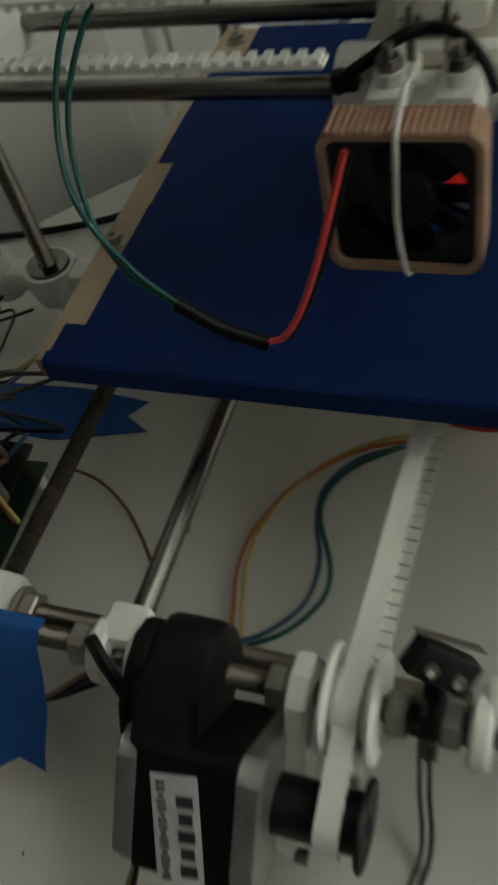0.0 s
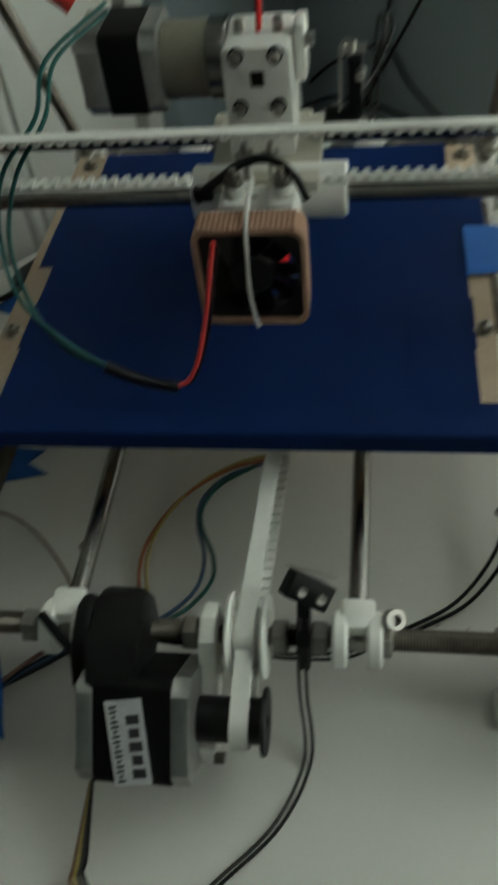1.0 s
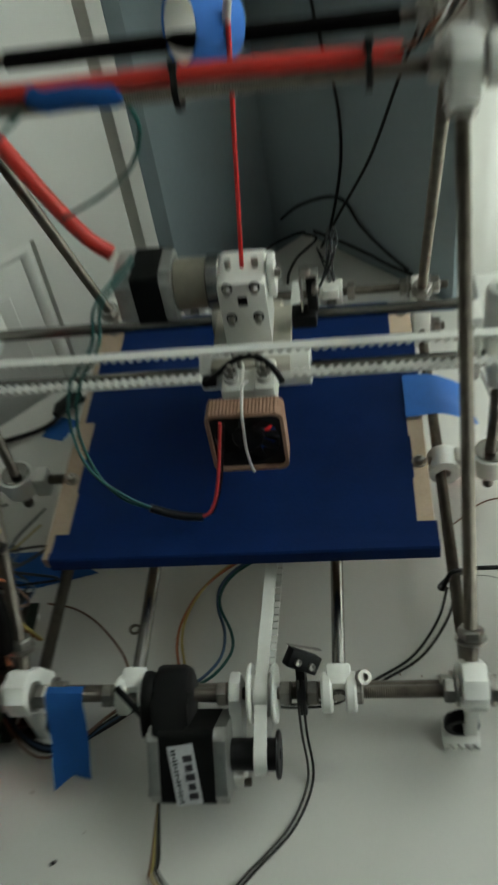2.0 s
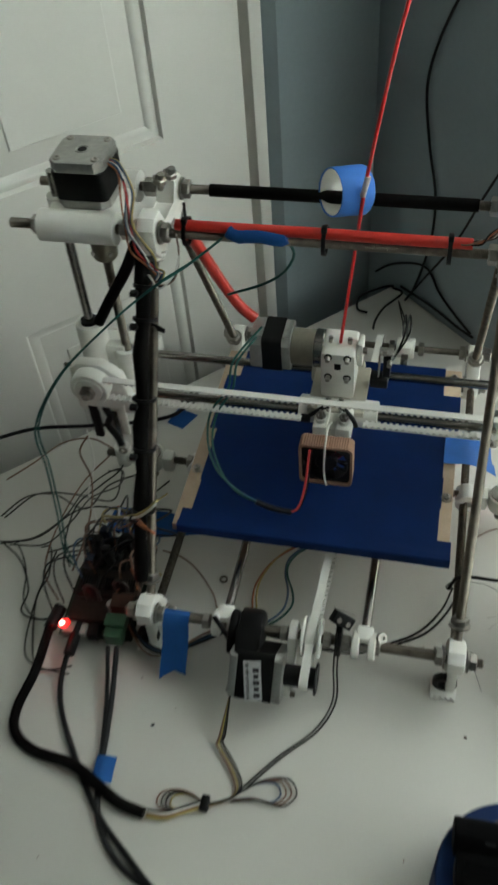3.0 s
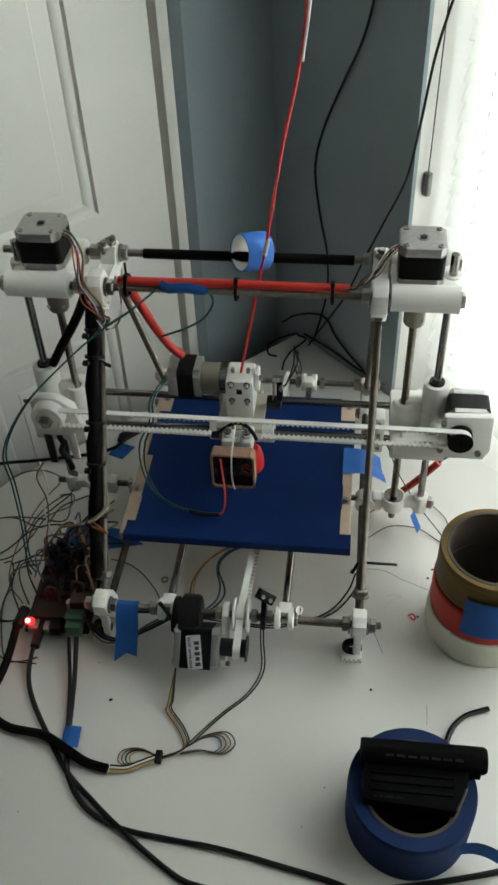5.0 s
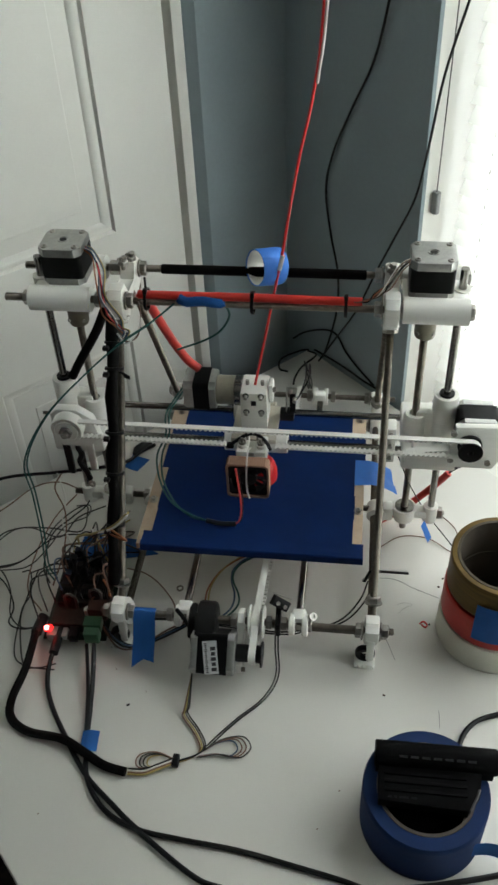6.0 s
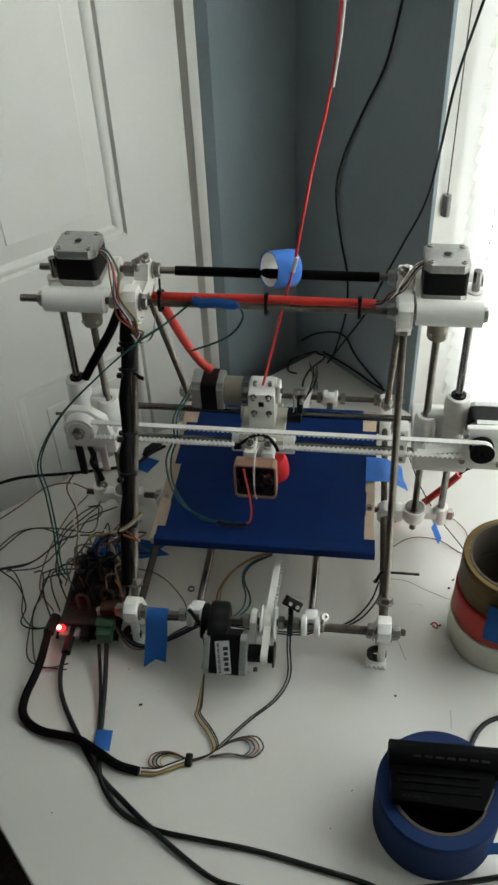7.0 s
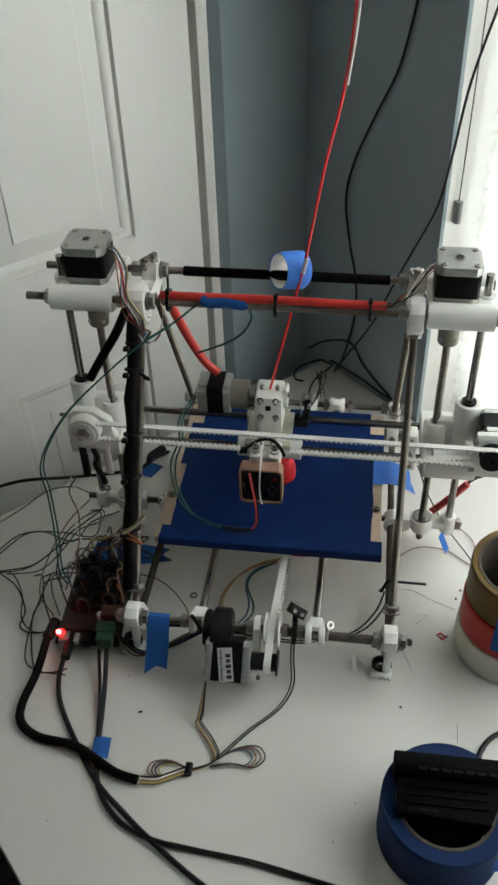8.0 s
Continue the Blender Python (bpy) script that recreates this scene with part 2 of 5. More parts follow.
def room():
    structure("floor", span((-0.3, -3, -0.80), (3, 0.3, -0.74)), FLOOR, "dark brown carpet floor under the white table", "floor")
    structure("ceiling", span((-0.3, -3, 1.7), (3, 0.3, 1.76)), CEIL, "plain white painted ceiling of the small room", "ceiling")
    bm = slab([(-0.12, -0.1435), (-0.0105, -0.1435), (0, -0.133), (0, 0.12), (-0.12, 0.12)], -0.74, 1.7)
    span((-0.12, -3, -0.74), (0, -1.01, 1.7), bm)
    span((-0.12, -1.01, 1.36), (0, -0.1435, 1.7), bm)
    structure("wall_west", bm, WALLBLUE, "blue-grey painted wall beside the white door")
    bm = span((0, 0, -0.74), (0.25, 0.006, 1.7))
    span((0.25, 0, -0.74), (1.75, 0.006, -0.02), bm)
    span((0.25, 0, 1.4), (1.75, 0.006, 1.7), bm)
    span((1.75, 0, -0.74), (3, 0.006, 1.7), bm)
    structure("wall_north", bm, WALLBLUE, "blue-grey painted wall with the bright window")
    structure("wall_south", span((-0.12, -3.1, -0.74), (3, -3, 1.7)), WALLBLUE, "blue-grey painted wall behind the camera")
    structure("wall_east", span((3, -3, -0.74), (3.1, 0.12, 1.7)), WALLBLUE, "blue-grey painted wall closing the room")
    # door casing: a pale strip beside a deep groove
    bm = span((-0.05, -0.1592, -0.74), (-0.010, -0.1437, 1.355), bevel=0.0015)
    span((-0.05, -0.171, -0.74), (-0.034, -0.1594, 1.355), bm)
    structure("trim", bm, PAINT, "white painted door casing beside a dark groove", "trim")
    # raised-panel door
    door = tagged(new("door_1"), "closed white panelled door behind the table", "door", kind="structure")
    door.matrix_world = ROOM
    us, zs = (0.171, 0.270, 0.468, 0.598, 0.796, 1.005), (-0.735, -0.60, 0.107, 0.270, 1.15, 1.352)
    part("leaf", span((-0.045, -us[5], zs[0]), (-0.0215, -us[0], zs[5])), PAINT, door)
    for k in (0, 2, 4):
        part("stile", span((-0.0215, -us[k + 1], zs[0]), (-0.010, -us[k], zs[5])), PAINT, door)
        for j in (1, 3):
            part("rail", span((-0.0215, -us[j + 1], zs[k]), (-0.010, -us[j], zs[k + 1])), PAINT, door)
    for j in (1, 3):
        for k in (1, 3):
            bm = bmesh.new()
            loops = []
            for inset, depth in ((0.0, -0.0102), (0.0025, -0.0150), (0.0065, -0.0130), (0.0105, -0.0135), (0.0155, -0.0185), (0.0400, -0.0125), (0.0410, -0.0112)):
                u0, u1, z0, z1 = us[j] + inset, us[j + 1] - inset, zs[k] + inset, zs[k + 1] - inset
                loops.append([bm.verts.new((depth, -u, z)) for u, z in ((u0, z0), (u1, z0), (u1, z1), (u0, z1))])
            for u, w in zip(loops, loops[1:]):
                for q in range(4):
                    bm.faces.new((u[q], u[(q + 1) % 4], w[(q + 1) % 4], w[q]))
            bm.faces.new(loops[-1])
            part("raised_panel", bm, PAINT, door)
    # window with its blind
    win = tagged(new("window_1"), "bright window in a shallow recess behind a white blind", "window", kind="structure")
    win.matrix_world = ROOM
    bm = bmesh.new()
    for lo, hi in (((0.24, 0.105, -0.05), (0.30, 0.135, 1.45)), ((1.70, 0.105, -0.05), (1.76, 0.135, 1.45)), ((0.30, 0.105, -0.05), (1.70, 0.135, 0.02)), ((0.30, 0.105, 1.36), (1.70, 0.135, 1.45))):
        span(lo, hi, bm, 0.003)
    part("window_frame", bm, PAINT, win)
    bm = bmesh.new()
    for lo, hi in (((0.20, 0.0062, -0.08), (0.25, 0.14, 1.5)), ((1.75, 0.0062, -0.08), (1.8, 0.14, 1.5)), ((0.25, 0.0062, -0.1), (1.75, 0.14, -0.021)), ((0.25, 0.0062, 1.4), (1.75, 0.14, 1.5))):
        span(lo, hi, bm)
    part("window_lining", bm, PAINT, win, "white painted lining of the recess")
    back = structure("backdrop", span((-0.6, 0.60, -0.9), (2.8, 0.61, 2.2)), DAYLIGHT, "glowing overcast daylight outside the window", "backdrop")
    blind = thing("window_blind", "white slatted blind lit from behind by daylight", "blind")
    blind.matrix_world = ROOM
    slat = None
    for k in range(62):
        m = pose(1.0, 0.055, 0.004 + 0.0215 * k, 58)
        if slat is None:
            bm = bmesh.new()
            rows = [[V(x, y, 0.0016 - 9 * y * y) for y in (-0.0125, -0.006, 0, 0.006, 0.0125)] for x in (-0.735, 0.735)]
            sheet(rows, 0.0006, bm)
            slat = part("slat", bm, SLAT, blind)
            slat.matrix_local = m
        else:
            o = new("slat", slat.data)
            o.parent, o.matrix_local = blind, m
    bm = bmesh.new()
    for x in (0.30, 0.75, 1.25, 1.70):
        cyl((x, 0.055, 0), (x, 0.055, 1.36), 0.0008, 6, bm)
    part("ladder_cord", bm, WHITEWIRE, blind)
    part("headrail", span((0.262, 0.038, 1.35), (1.738, 0.075, 1.392), bevel=0.003), SLAT, blind)
    # pull cord with its weight
    pull = thing("blind_cord", "thin blind cord ending in a small clear plastic weight", "cord")
    pull.matrix_world = ROOM
    part("string", cyl((0.2550, 0.020, 0.324), (0.2585, 0.022, 1.36), 0.0007, 6), GREYWIRE, pull)
    part("weight", slab(rounded(0.0095, 0.0075, 0.0018), 0.297, 0.324, Matrix.Translation((0.2550, 0.020, 0)), bevel=0.0012), WEIGHT, pull)
    # table
    table = thing("table", "white laminate table pushed into the corner of the room", "table")
    table.matrix_world = ROOM
    part("tabletop", span((0.055, -0.726, -0.026), (1.5, -0.003, 0), bevel=0.003), LAMINATE, table)
    for x in (0.10, 1.45):
        for y in (-0.68, -0.05):
            part("leg", span((x - 0.02, y - 0.02, -0.74), (x + 0.02, y + 0.02, -0.026), bevel=0.003), PAINT, table)


room()


# ---- the printer ----
XL, XR = -0.1225, 0.1420          # side frames
FZ, BY = 0.056, 0.372           # upper front rod's height; back rod
TY0, TY1, TZ = 0.157, 0.218, 0.340  # top rods
ZX, ZY, ZS = 0.1775, 0.190, 0.208   # Z screws, their depth, Z guide rods
XF, XB, XZ = 0.176, 0.230, 0.148    # X guide rods
YL, YR, YZ = -0.052, 0.067, 0.057   # Y guide rods
BELTY, BELTZ, BELTR = 0.132, 0.1925, 0.0100

printer = thing("desktop_3d_printer", "open-frame printer of steel rods and white plastic joints", "printer")


def stepper(name, m, parent, length=0.040, label="black stepper motor with cast aluminium end caps", s=0.0423, cap=0.0085):
    """A square stepper motor about its axis z; its shaft end is at the bottom."""
    body = part(name, slab(rounded(s * 0.975, s * 0.975, 0.004), 0.007, length - cap), BLACK, parent, label)
    body.matrix_local = m
    h, c, d = s / 2, 0.0060, 0.0022
    quarter = [(h - c, h), (h - c + 0.0008, h - d), (h - d, h - c + 0.0008), (h, h - c)]
    out = []
    for q in range(4):
        a = radians(-90 * q)
        out += [(x * math.cos(a) - y * math.sin(a), x * math.sin(a) + y * math.cos(a)) for x, y in quarter]
    part("end_cap", slab(out, length - cap, length, bevel=0.0007), ALU, body, "cast aluminium end cap with screws")
    part("front_flange", slab(out, 0.0, 0.007, bevel=0.0007), ALU, body, "cast aluminium front flange")
    e = h - 0.0062
    for a in (1, -1):
        for b in (1, -1):
            part("screw", lathe([(0.0010, length + 0.0008), (0.0016, length + 0.0016), (0.0029, length + 0.0014), (0.0033, length - 0.001), (0.0010, length - 0.001)], Matrix.Translation((a * e, b * e, 0)), 12), NUT, body)
    part("shaft_hole", lathe([(0.0, length + 0.0004), (0.0035, length + 0.0004), (0.0035, length - 0.001), (0, length - 0.001)], n=16), BLACKPLASTIC, body)
    part("boss_ring", lathe([(0.0046, length - 0.001), (0.0046, length + 0.0007), (0.0056, length + 0.0007), (0.0056, length - 0.001)], n=20), ALU, body)
    part("shaft", cyl((0, 0, 0.001), (0, 0, -0.020), 0.0025, 12), STEEL, body)
    return body


def frame_rods():
    def rod(a, b, plain=False, name="threaded_rod"):
        part(name, cyl(a, b, 0.004, 20) if plain else threaded(a, b), STEEL if plain else ZINC, printer)

    rod((-0.142, 0, FZ), (0.164, 0, FZ))
    rod((-0.138, 0.018, 0.028), (0.160, 0.018, 0.028))
    rod((-0.138, BY, 0.060), (0.166, BY, 0.060))
    rod((-0.138, BY - 0.018, 0.030), (0.162, BY - 0.018, 0.030))
    rod((-0.235, TY0, TZ), (0.219, TY0, TZ))
    rod((-0.234, TY1, TZ), (0.217, TY1, TZ))
    rod((-0.226, ZY, 0.038), (0.224, ZY, 0.038))
    for x in (XL, XR):
        rod((x, 0.010, 0.050), (x, 0.170, 0.335))
        rod((x, BY - 0.010, 0.050), (x, 0.206, 0.335))
        rod((x, 0.004, 0.032), (x, BY - 0.004, 0.032))
    for x in (YL, YR):
        rod((x, -0.004, YZ), (x, BY + 0.006, YZ), True, "guide_rod")
    for s in (-1, 1):
        rod((s * ZX, ZY, 0.010), (s * ZX, ZY, 0.318))
        rod((s * ZS, ZY, 0.028), (s * ZS, ZY, 0.367), True, "guide_rod")
    rod((-0.222, XF, XZ), (0.225, XF, XZ), True, "guide_rod")
    rod((-0.222, XB, XZ), (0.225, XB, XZ), True, "guide_rod")

    def nuts(c, axis, wash=True):
        part("nut", nut(c, axis), NUT, printer)
        if wash:
            part("washer", washer(Vector(c) - Vector(axis) * 0.004, axis), NUT, printer)

    for x in (XL, XR):
        for d in (-1, 1):
            for y, z in ((0, FZ), (0.018, 0.028), (BY, 0.060), (BY - 0.018, 0.030), (TY0, TZ), (TY1, TZ)):
                nuts((x + d * 0.0135, y, z), (d, 0, 0))
        for a, b in (((0.010, 0.050), (0.170, 0.335)), ((BY - 0.010, 0.050), (0.206, 0.335))):
            d = (V(0, b[0], b[1]) - V(0, a[0], a[1])).normalized()
            nuts(V(x, *a) + d * 0.030, d)
            nuts(V(x, *b) - d * 0.022, -d)
    for x in (-0.213, -0.141, 0.150, 0.219 - 0.004):
        for y in (TY0, TY1):
            nuts((x, y, TZ), (1 if x > 0 else -1, 0, 0), False)
    for x in (0.0, 0.0365, 0.052, 0.0775, -0.068, -0.0385):
        nuts((x, 0, FZ), (1, 0, 0), False)
    for x in (-0.06, -0.035, 0.052, 0.084):
        nuts((x, BY, 0.060), (1, 0, 0), False)
    for x in (-0.16, -0.135, 0.158, 0.219):
        nuts((x, ZY, 0.038), (1, 0, 0), False)


def frame_joints():
    # top joints carry both top rods and the four side rods
    for x in (XL, XR):
        out = [(0.147, 0.327), (0.147, 0.346), (0.154, 0.353), (0.168, 0.353), (0.174, 0.337), (0.201, 0.337), (0.207, 0.353), (0.221, 0.353), (0.228, 0.346), (0.228, 0.327), (0.214, 0.313), (0.204, 0.313), (0.197, 0.330), (0.178, 0.330), (0.171, 0.313), (0.160, 0.313)]
        part("frame_joint", slab(out, x - 0.0072, x + 0.0072, SIDE, bevel=0.0018), WHITE, printer, "white printed joint of the frame")
        for y0, s in ((0.0, 1), (BY, -1)):
            out = [(y0 + s * a, b) for a, b in ((-0.010, 0.050), (-0.010, 0.064), (-0.002, 0.070), (0.010, 0.068), (0.022, 0.052), (0.030, 0.032), (0.028, 0.020), (0.018, 0.016), (0.008, 0.020), (0.002, 0.034))]
            part("frame_joint", slab(out, x - 0.0072, x + 0.0072, SIDE, bevel=0.0018), WHITE, printer, "white printed joint of the frame")
            fx, fy = x - 0.005, y0 + s * 0.001
            bm = slab(rounded(0.022, 0.017, 0.003), 0.0, 0.0045, Matrix.Translation((fx, fy, 0)), bevel=0.0008)
            for k in range(5):
                box((fx - 0.0092 + 0.0046 * k, fy - s * 0.0088, 0.002), (0.0026, 0.0030, 0.0040), 0.0006, bm=bm)
            part("foot", bm, WHITE, printer, "small white printed foot with a notched edge")
            bm = lathe([(0.0098, -0.0035), (0.0105, -0.002), (0.0105, 0.002), (0.0098, 0.0035), (0.0062, 0.0035), (0.0062, -0.0035)], along((fx, fy, 0.0145), (fx, fy - 1, 0.0145)), 22)
            part("foot_grommet", bm, BLACKPLASTIC, printer)
            part("foot_clip", box((fx + 0.005, fy - s * 0.001, 0.0240), (0.008, 0.008, 0.034), 0.0015), WHITE, printer)
    # Y guide rod clamps: two cheeks and a bridge
    for x in (YL, YR):
        for y in (0.0, BY):
            z = FZ if y == 0 else 0.060
            bm = bmesh.new()
            for d in (-0.0068, 0.0068):
                lathe([(0.0105, -0.0032), (0.0115, -0.002), (0.0115, 0.002), (0.0105, 0.0032), (0.0042, 0.0032), (0.0042, -0.0032)], along((x + d, y, z), (x + d + 1, y, z)), 24, bm)
            box((x, y + (0.006 if y == 0 else -0.006), z + 0.006), (0.014, 0.014, 0.010), 0.002, bm=bm)
            part("rod_clamp", bm, WHITE, printer, "white printed clamp for a guide rod")
    part("clamp_bolt", lathe([(0.0042, 0.0), (0.0042, 0.004), (0.0022, 0.004), (0.0022, 0.0015), (0.0, 0.0015), (0, 0)], along((0.080, 0.004, 0.066), (0.084, 0.0, 0.072)), 14), NUT, printer)
    # lower Z ends: a bearing cup and an arm to the guide rod
    for s in (-1, 1):
        bm = lathe([(0.0080, 0.024), (0.0120, 0.027), (0.0138, 0.035), (0.0138, 0.046), (0.0115, 0.046), (0.0115, 0.040), (0.0042, 0.040), (0.0042, 0.020)], Matrix.Translation((s * ZX, ZY, 0)), 26)
        box((s * 0.197, ZY, 0.038), (0.032, 0.014, 0.012), 0.003, bm=bm)
        cyl((s * ZS, ZY, 0.026), (s * ZS, ZY, 0.050), 0.0085, 20, bm)
        box((s * 0.1585, ZY, 0.036), (0.012, 0.016, 0.020), 0.003, bm=bm)
        part("lower_z_end", bm, WHITE, printer, "white printed bearing cup")
        part("bearing", lathe([(0.011, 0.0405), (0.011, 0.0475), (0.0045, 0.0475), (0.0045, 0.0405)], Matrix.Translation((s * ZX, ZY, 0)), 24), STEEL, printer)
        x = XR + 0.003 if s > 0 else XL - 0.003
        part("side_clamp", lathe([(0.0115, -0.009), (0.0115, 0.009), (0.004, 0.009), (0.004, -0.009)], along((x, ZY, 0.034), (x, 1, 0.034)), 22), WHITE, printer)
    for x, y, z in ((XL - 0.004, 0.206, 0.350), (XL + 0.003, 0.212, 0.352), (XR - 0.002, 0.208, 0.350)):
        part("joint_nut", nut((x, y, z + 0.004), (0.25, -0.2, 1), 0.0058, 0.0055), NUT, printer)
        part("joint_bolt", cyl((x, y, z - 0.004), (x + 0.0028, y - 0.002, z + 0.0105), 0.0028, 12), NUT, printer)
    # Z motor mounts, motors and couplers
    for s in (-1, 1):
        c = s * 0.1785 + (0.004 if s > 0 else 0)
        bm = bmesh.new()
        for y in (TY0, TY1):
            cyl((c - 0.0305, y, TZ), (c + 0.0305, y, TZ), 0.0125, 26, bm)
        box((c, ZY - 0.002, TZ + 0.0015), (0.061, 0.066, 0.006), 0.001, bm=bm)
        cyl((s * ZS, ZY, TZ - 0.012), (s * ZS, ZY, TZ + 0.006), 0.0085, 20, bm)
        part("z_motor_mount", bm, WHITE, printer, "white printed motor mount")
        stepper("z_motor", pose(s * ZX, ZY, 0.3475 if s < 0 else 0.3445, 0, 0, 0), printer, 0.0385)
        bm = lathe([(0.0095, 0.290), (0.0105, 0.292), (0.0105, 0.327), (0.0095, 0.330), (0.004, 0.330), (0.004, 0.290)], Matrix.Translation((s * ZX, ZY, 0)), 22)
        part("coupler", bm, GEARCASE, printer, "dull beige shaft coupler")
        bm = bmesh.new()
        for a in range(4):
            q = radians(45 + 90 * a)
            cyl((s * ZX + 0.010 * math.cos(q), ZY + 0.010 * math.sin(q), 0.297), (s * ZX + 0.0118 * math.cos(q), ZY + 0.0118 * math.sin(q), 0.297), 0.0020, 8, bm)
        part("coupler_screw", bm, NUT, printer)


def x_ends():
    for s in (-1, 1):
        bm = lathe([(0.0125, 0.128), (0.0135, 0.131), (0.0135, 0.214), (0.0125, 0.217), (0.0080, 0.217), (0.0080, 0.128)], Matrix.Translation((s * ZS, ZY, 0)), 26)
        lathe([(0.0115, 0.134), (0.0125, 0.136), (0.0125, 0.186), (0.0105, 0.190), (0.0062, 0.190), (0.0062, 0.134)], Matrix.Translation((s * ZX, ZY, 0)), 24, bm)
        box((s * 0.194, ZY + 0.012, XZ), (0.058, 0.092, 0.022), 0.003, bm=bm)
        box((s * 0.193, ZY, 0.175), (0.030, 0.012, 0.040), 0.003, bm=bm)
        part("x_end", bm, WHITE, printer, "white printed end piece of the X axis")
        part("linear_bearing", lathe([(0.0079, 0.2165), (0.0079, 0.2195), (0.0042, 0.2195), (0.0042, 0.2165)], Matrix.Translation((s * ZS, ZY, 0)), 20), BLACKPLASTIC, printer)
    # idler side
    ix, iy, iz = -0.192, BELTY, BELTZ
    out = [(-0.212, 0.172), (-0.212, 0.205), (-0.204, 0.212), (-0.182, 0.212), (-0.166, 0.200), (-0.160, 0.172), (-0.175, 0.160), (-0.205, 0.160)]
    bm = slab(out, 0.139, 0.150, FRONT, bevel=0.002)
    lathe([(0.0165, 0.0), (0.0175, 0.002), (0.0175, 0.012), (0.0135, 0.012), (0.0135, 0.0)], along((-0.192, 0.127, BELTZ), (-0.192, 1, BELTZ)), 30, bm)
    box((-0.192, 0.158, 0.170), (0.034, 0.020, 0.026), 0.003, bm=bm)
    part("idler_bracket", bm, WHITE, printer, "white printed idler bracket")
    axis = along((ix, iy - 0.006, iz), (ix, 1, iz))
    part("idler_pulley", lathe([(0.0125, 0.0), (0.0125, 0.0015), (0.0088, 0.0025), (0.0088, 0.0095), (0.0125, 0.0105), (0.0125, 0.012), (0.003, 0.012), (0.003, 0)], axis, 28), WHITE, printer)
    part("idler_bolt", lathe([(0.0066, -0.004), (0.0076, -0.003), (0.0076, -0.0005), (0.004, -0.0005), (0.004, -0.004)], axis, 6), NUT, printer)
    part("idler_bolt", cyl((ix, iy - 0.014, iz), (ix, iy + 0.022, iz), 0.0036, 16), NUT, printer)
    part("end_screw", cyl((-0.232, 0.168, 0.182), (-0.205, 0.168, 0.182), 0.002, 10), ZINC, printer)
    # motor side
    bm = slab([(0.168, 0.158), (0.168, 0.176), (0.213, 0.180), (0.215, 0.213), (0.262, 0.215), (0.264, 0.170), (0.258, 0.158)], 0.141, 0.149, FRONT, bevel=0.0015)
    box((0.200, 0.158, 0.166), (0.050, 0.020, 0.018), 0.003, bm=bm)
    part("x_motor_bracket", bm, WHITE, printer, "white printed motor bracket")
    stepper("x_motor", pose(0.240, 0.150, 0.192, -90, 0, 0), printer, 0.038)
    axis = along((0.231, BELTY - 0.006, BELTZ), (0.231, 1, BELTZ))
    part("x_pulley", lathe([(0.0125, 0.0), (0.0125, 0.0015), (0.0088, 0.0025), (0.0088, 0.0095), (0.0125, 0.0105), (0.0125, 0.014), (0.003, 0.014), (0.003, 0)], axis, 28), BLACKPLASTIC, printer, "black belt pulley")
    for x, z in ((0.214, 0.206), (0.214, 0.170), (0.252, 0.168)):
        part("bracket_screw", lathe([(0.0032, 0), (0.0032, 0.003), (0.0016, 0.003), (0, 0.002), (0, 0)], along((x, 0.141, z), (x, 0.0, z)), 12), NUT, printer)
    # belt tension plate beside the right Z screw
    bm = box((0.151, 0.150, 0.183), (0.011, 0.018, 0.046), 0.0015)
    part("belt_clamp", bm, WHITE, printer)
    bm = bmesh.new()
    for z in (0.168, 0.184, 0.200):
        cyl((0.151, 0.141, z), (0.151, 0.138, z), 0.0022, 10, bm)
    part("clamp_screw", bm, NUT, printer)


def belt(name, a, b, r, width, axis_m, pitch=0.005, label="white toothed belt", lower=True, owner=None):
    """A loop round two wheels at a and b in the plane of axis_m, with teeth inside."""
    a, b = Vector((*a, 0)), Vector((*b, 0))
    d = (b - a).normalized()
    nrm = V(-d.y, d.x, 0)
    path = []
    length = (b - a).length
    k = int(length / pitch)
    for i in range(k + 1):
        path.append((a + d * length * i / k + nrm * r, nrm))
    for i in range(1, 9):
        q = math.pi * i / 9
        w = nrm * math.cos(q) + d * math.sin(q)
        path.append((b + w * r, w))
    cut = len(path)
    for i in range(k + 1 if lower else 0):
        path.append((b - d * length * i / k - nrm * r, -nrm))
    for i in range(1, 9):
        q = math.pi * i / 9
        w = -nrm * math.cos(q) - d * math.sin(q)
        path.append((a + w * r, w))
    bm = bmesh.new()
    rings = []
    for p, w in path:
        rings.append([bm.verts.new(axis_m @ (p + w * o + V(0, 0, h))) for o, h in ((0, -width / 2), (0.0013, -width / 2), (0.0013, width / 2), (0, width / 2))])
    for i, (u, w) in enumerate(zip(rings, rings[1:] + rings[:1])):
        if not lower and i == cut - 1:
            continue
        for j in range(4):
            bm.faces.new((u[j], u[(j + 1) % 4], w[(j + 1) % 4], w[j]))
    for i, (p, w) in enumerate(path):
        t = V(w.y, -w.x, 0)
        box((0, 0, 0), (0.0024, 0.0016, width), m=axis_m @ Matrix.Translation(p - w * 0.0007) @ Matrix((( t.x, w.x, 0, 0), (t.y, w.y, 0, 0), (0, 0, 1, 0), (0, 0, 0, 1))), bm=bm)
    return part(name, bm, BELT, printer, label)


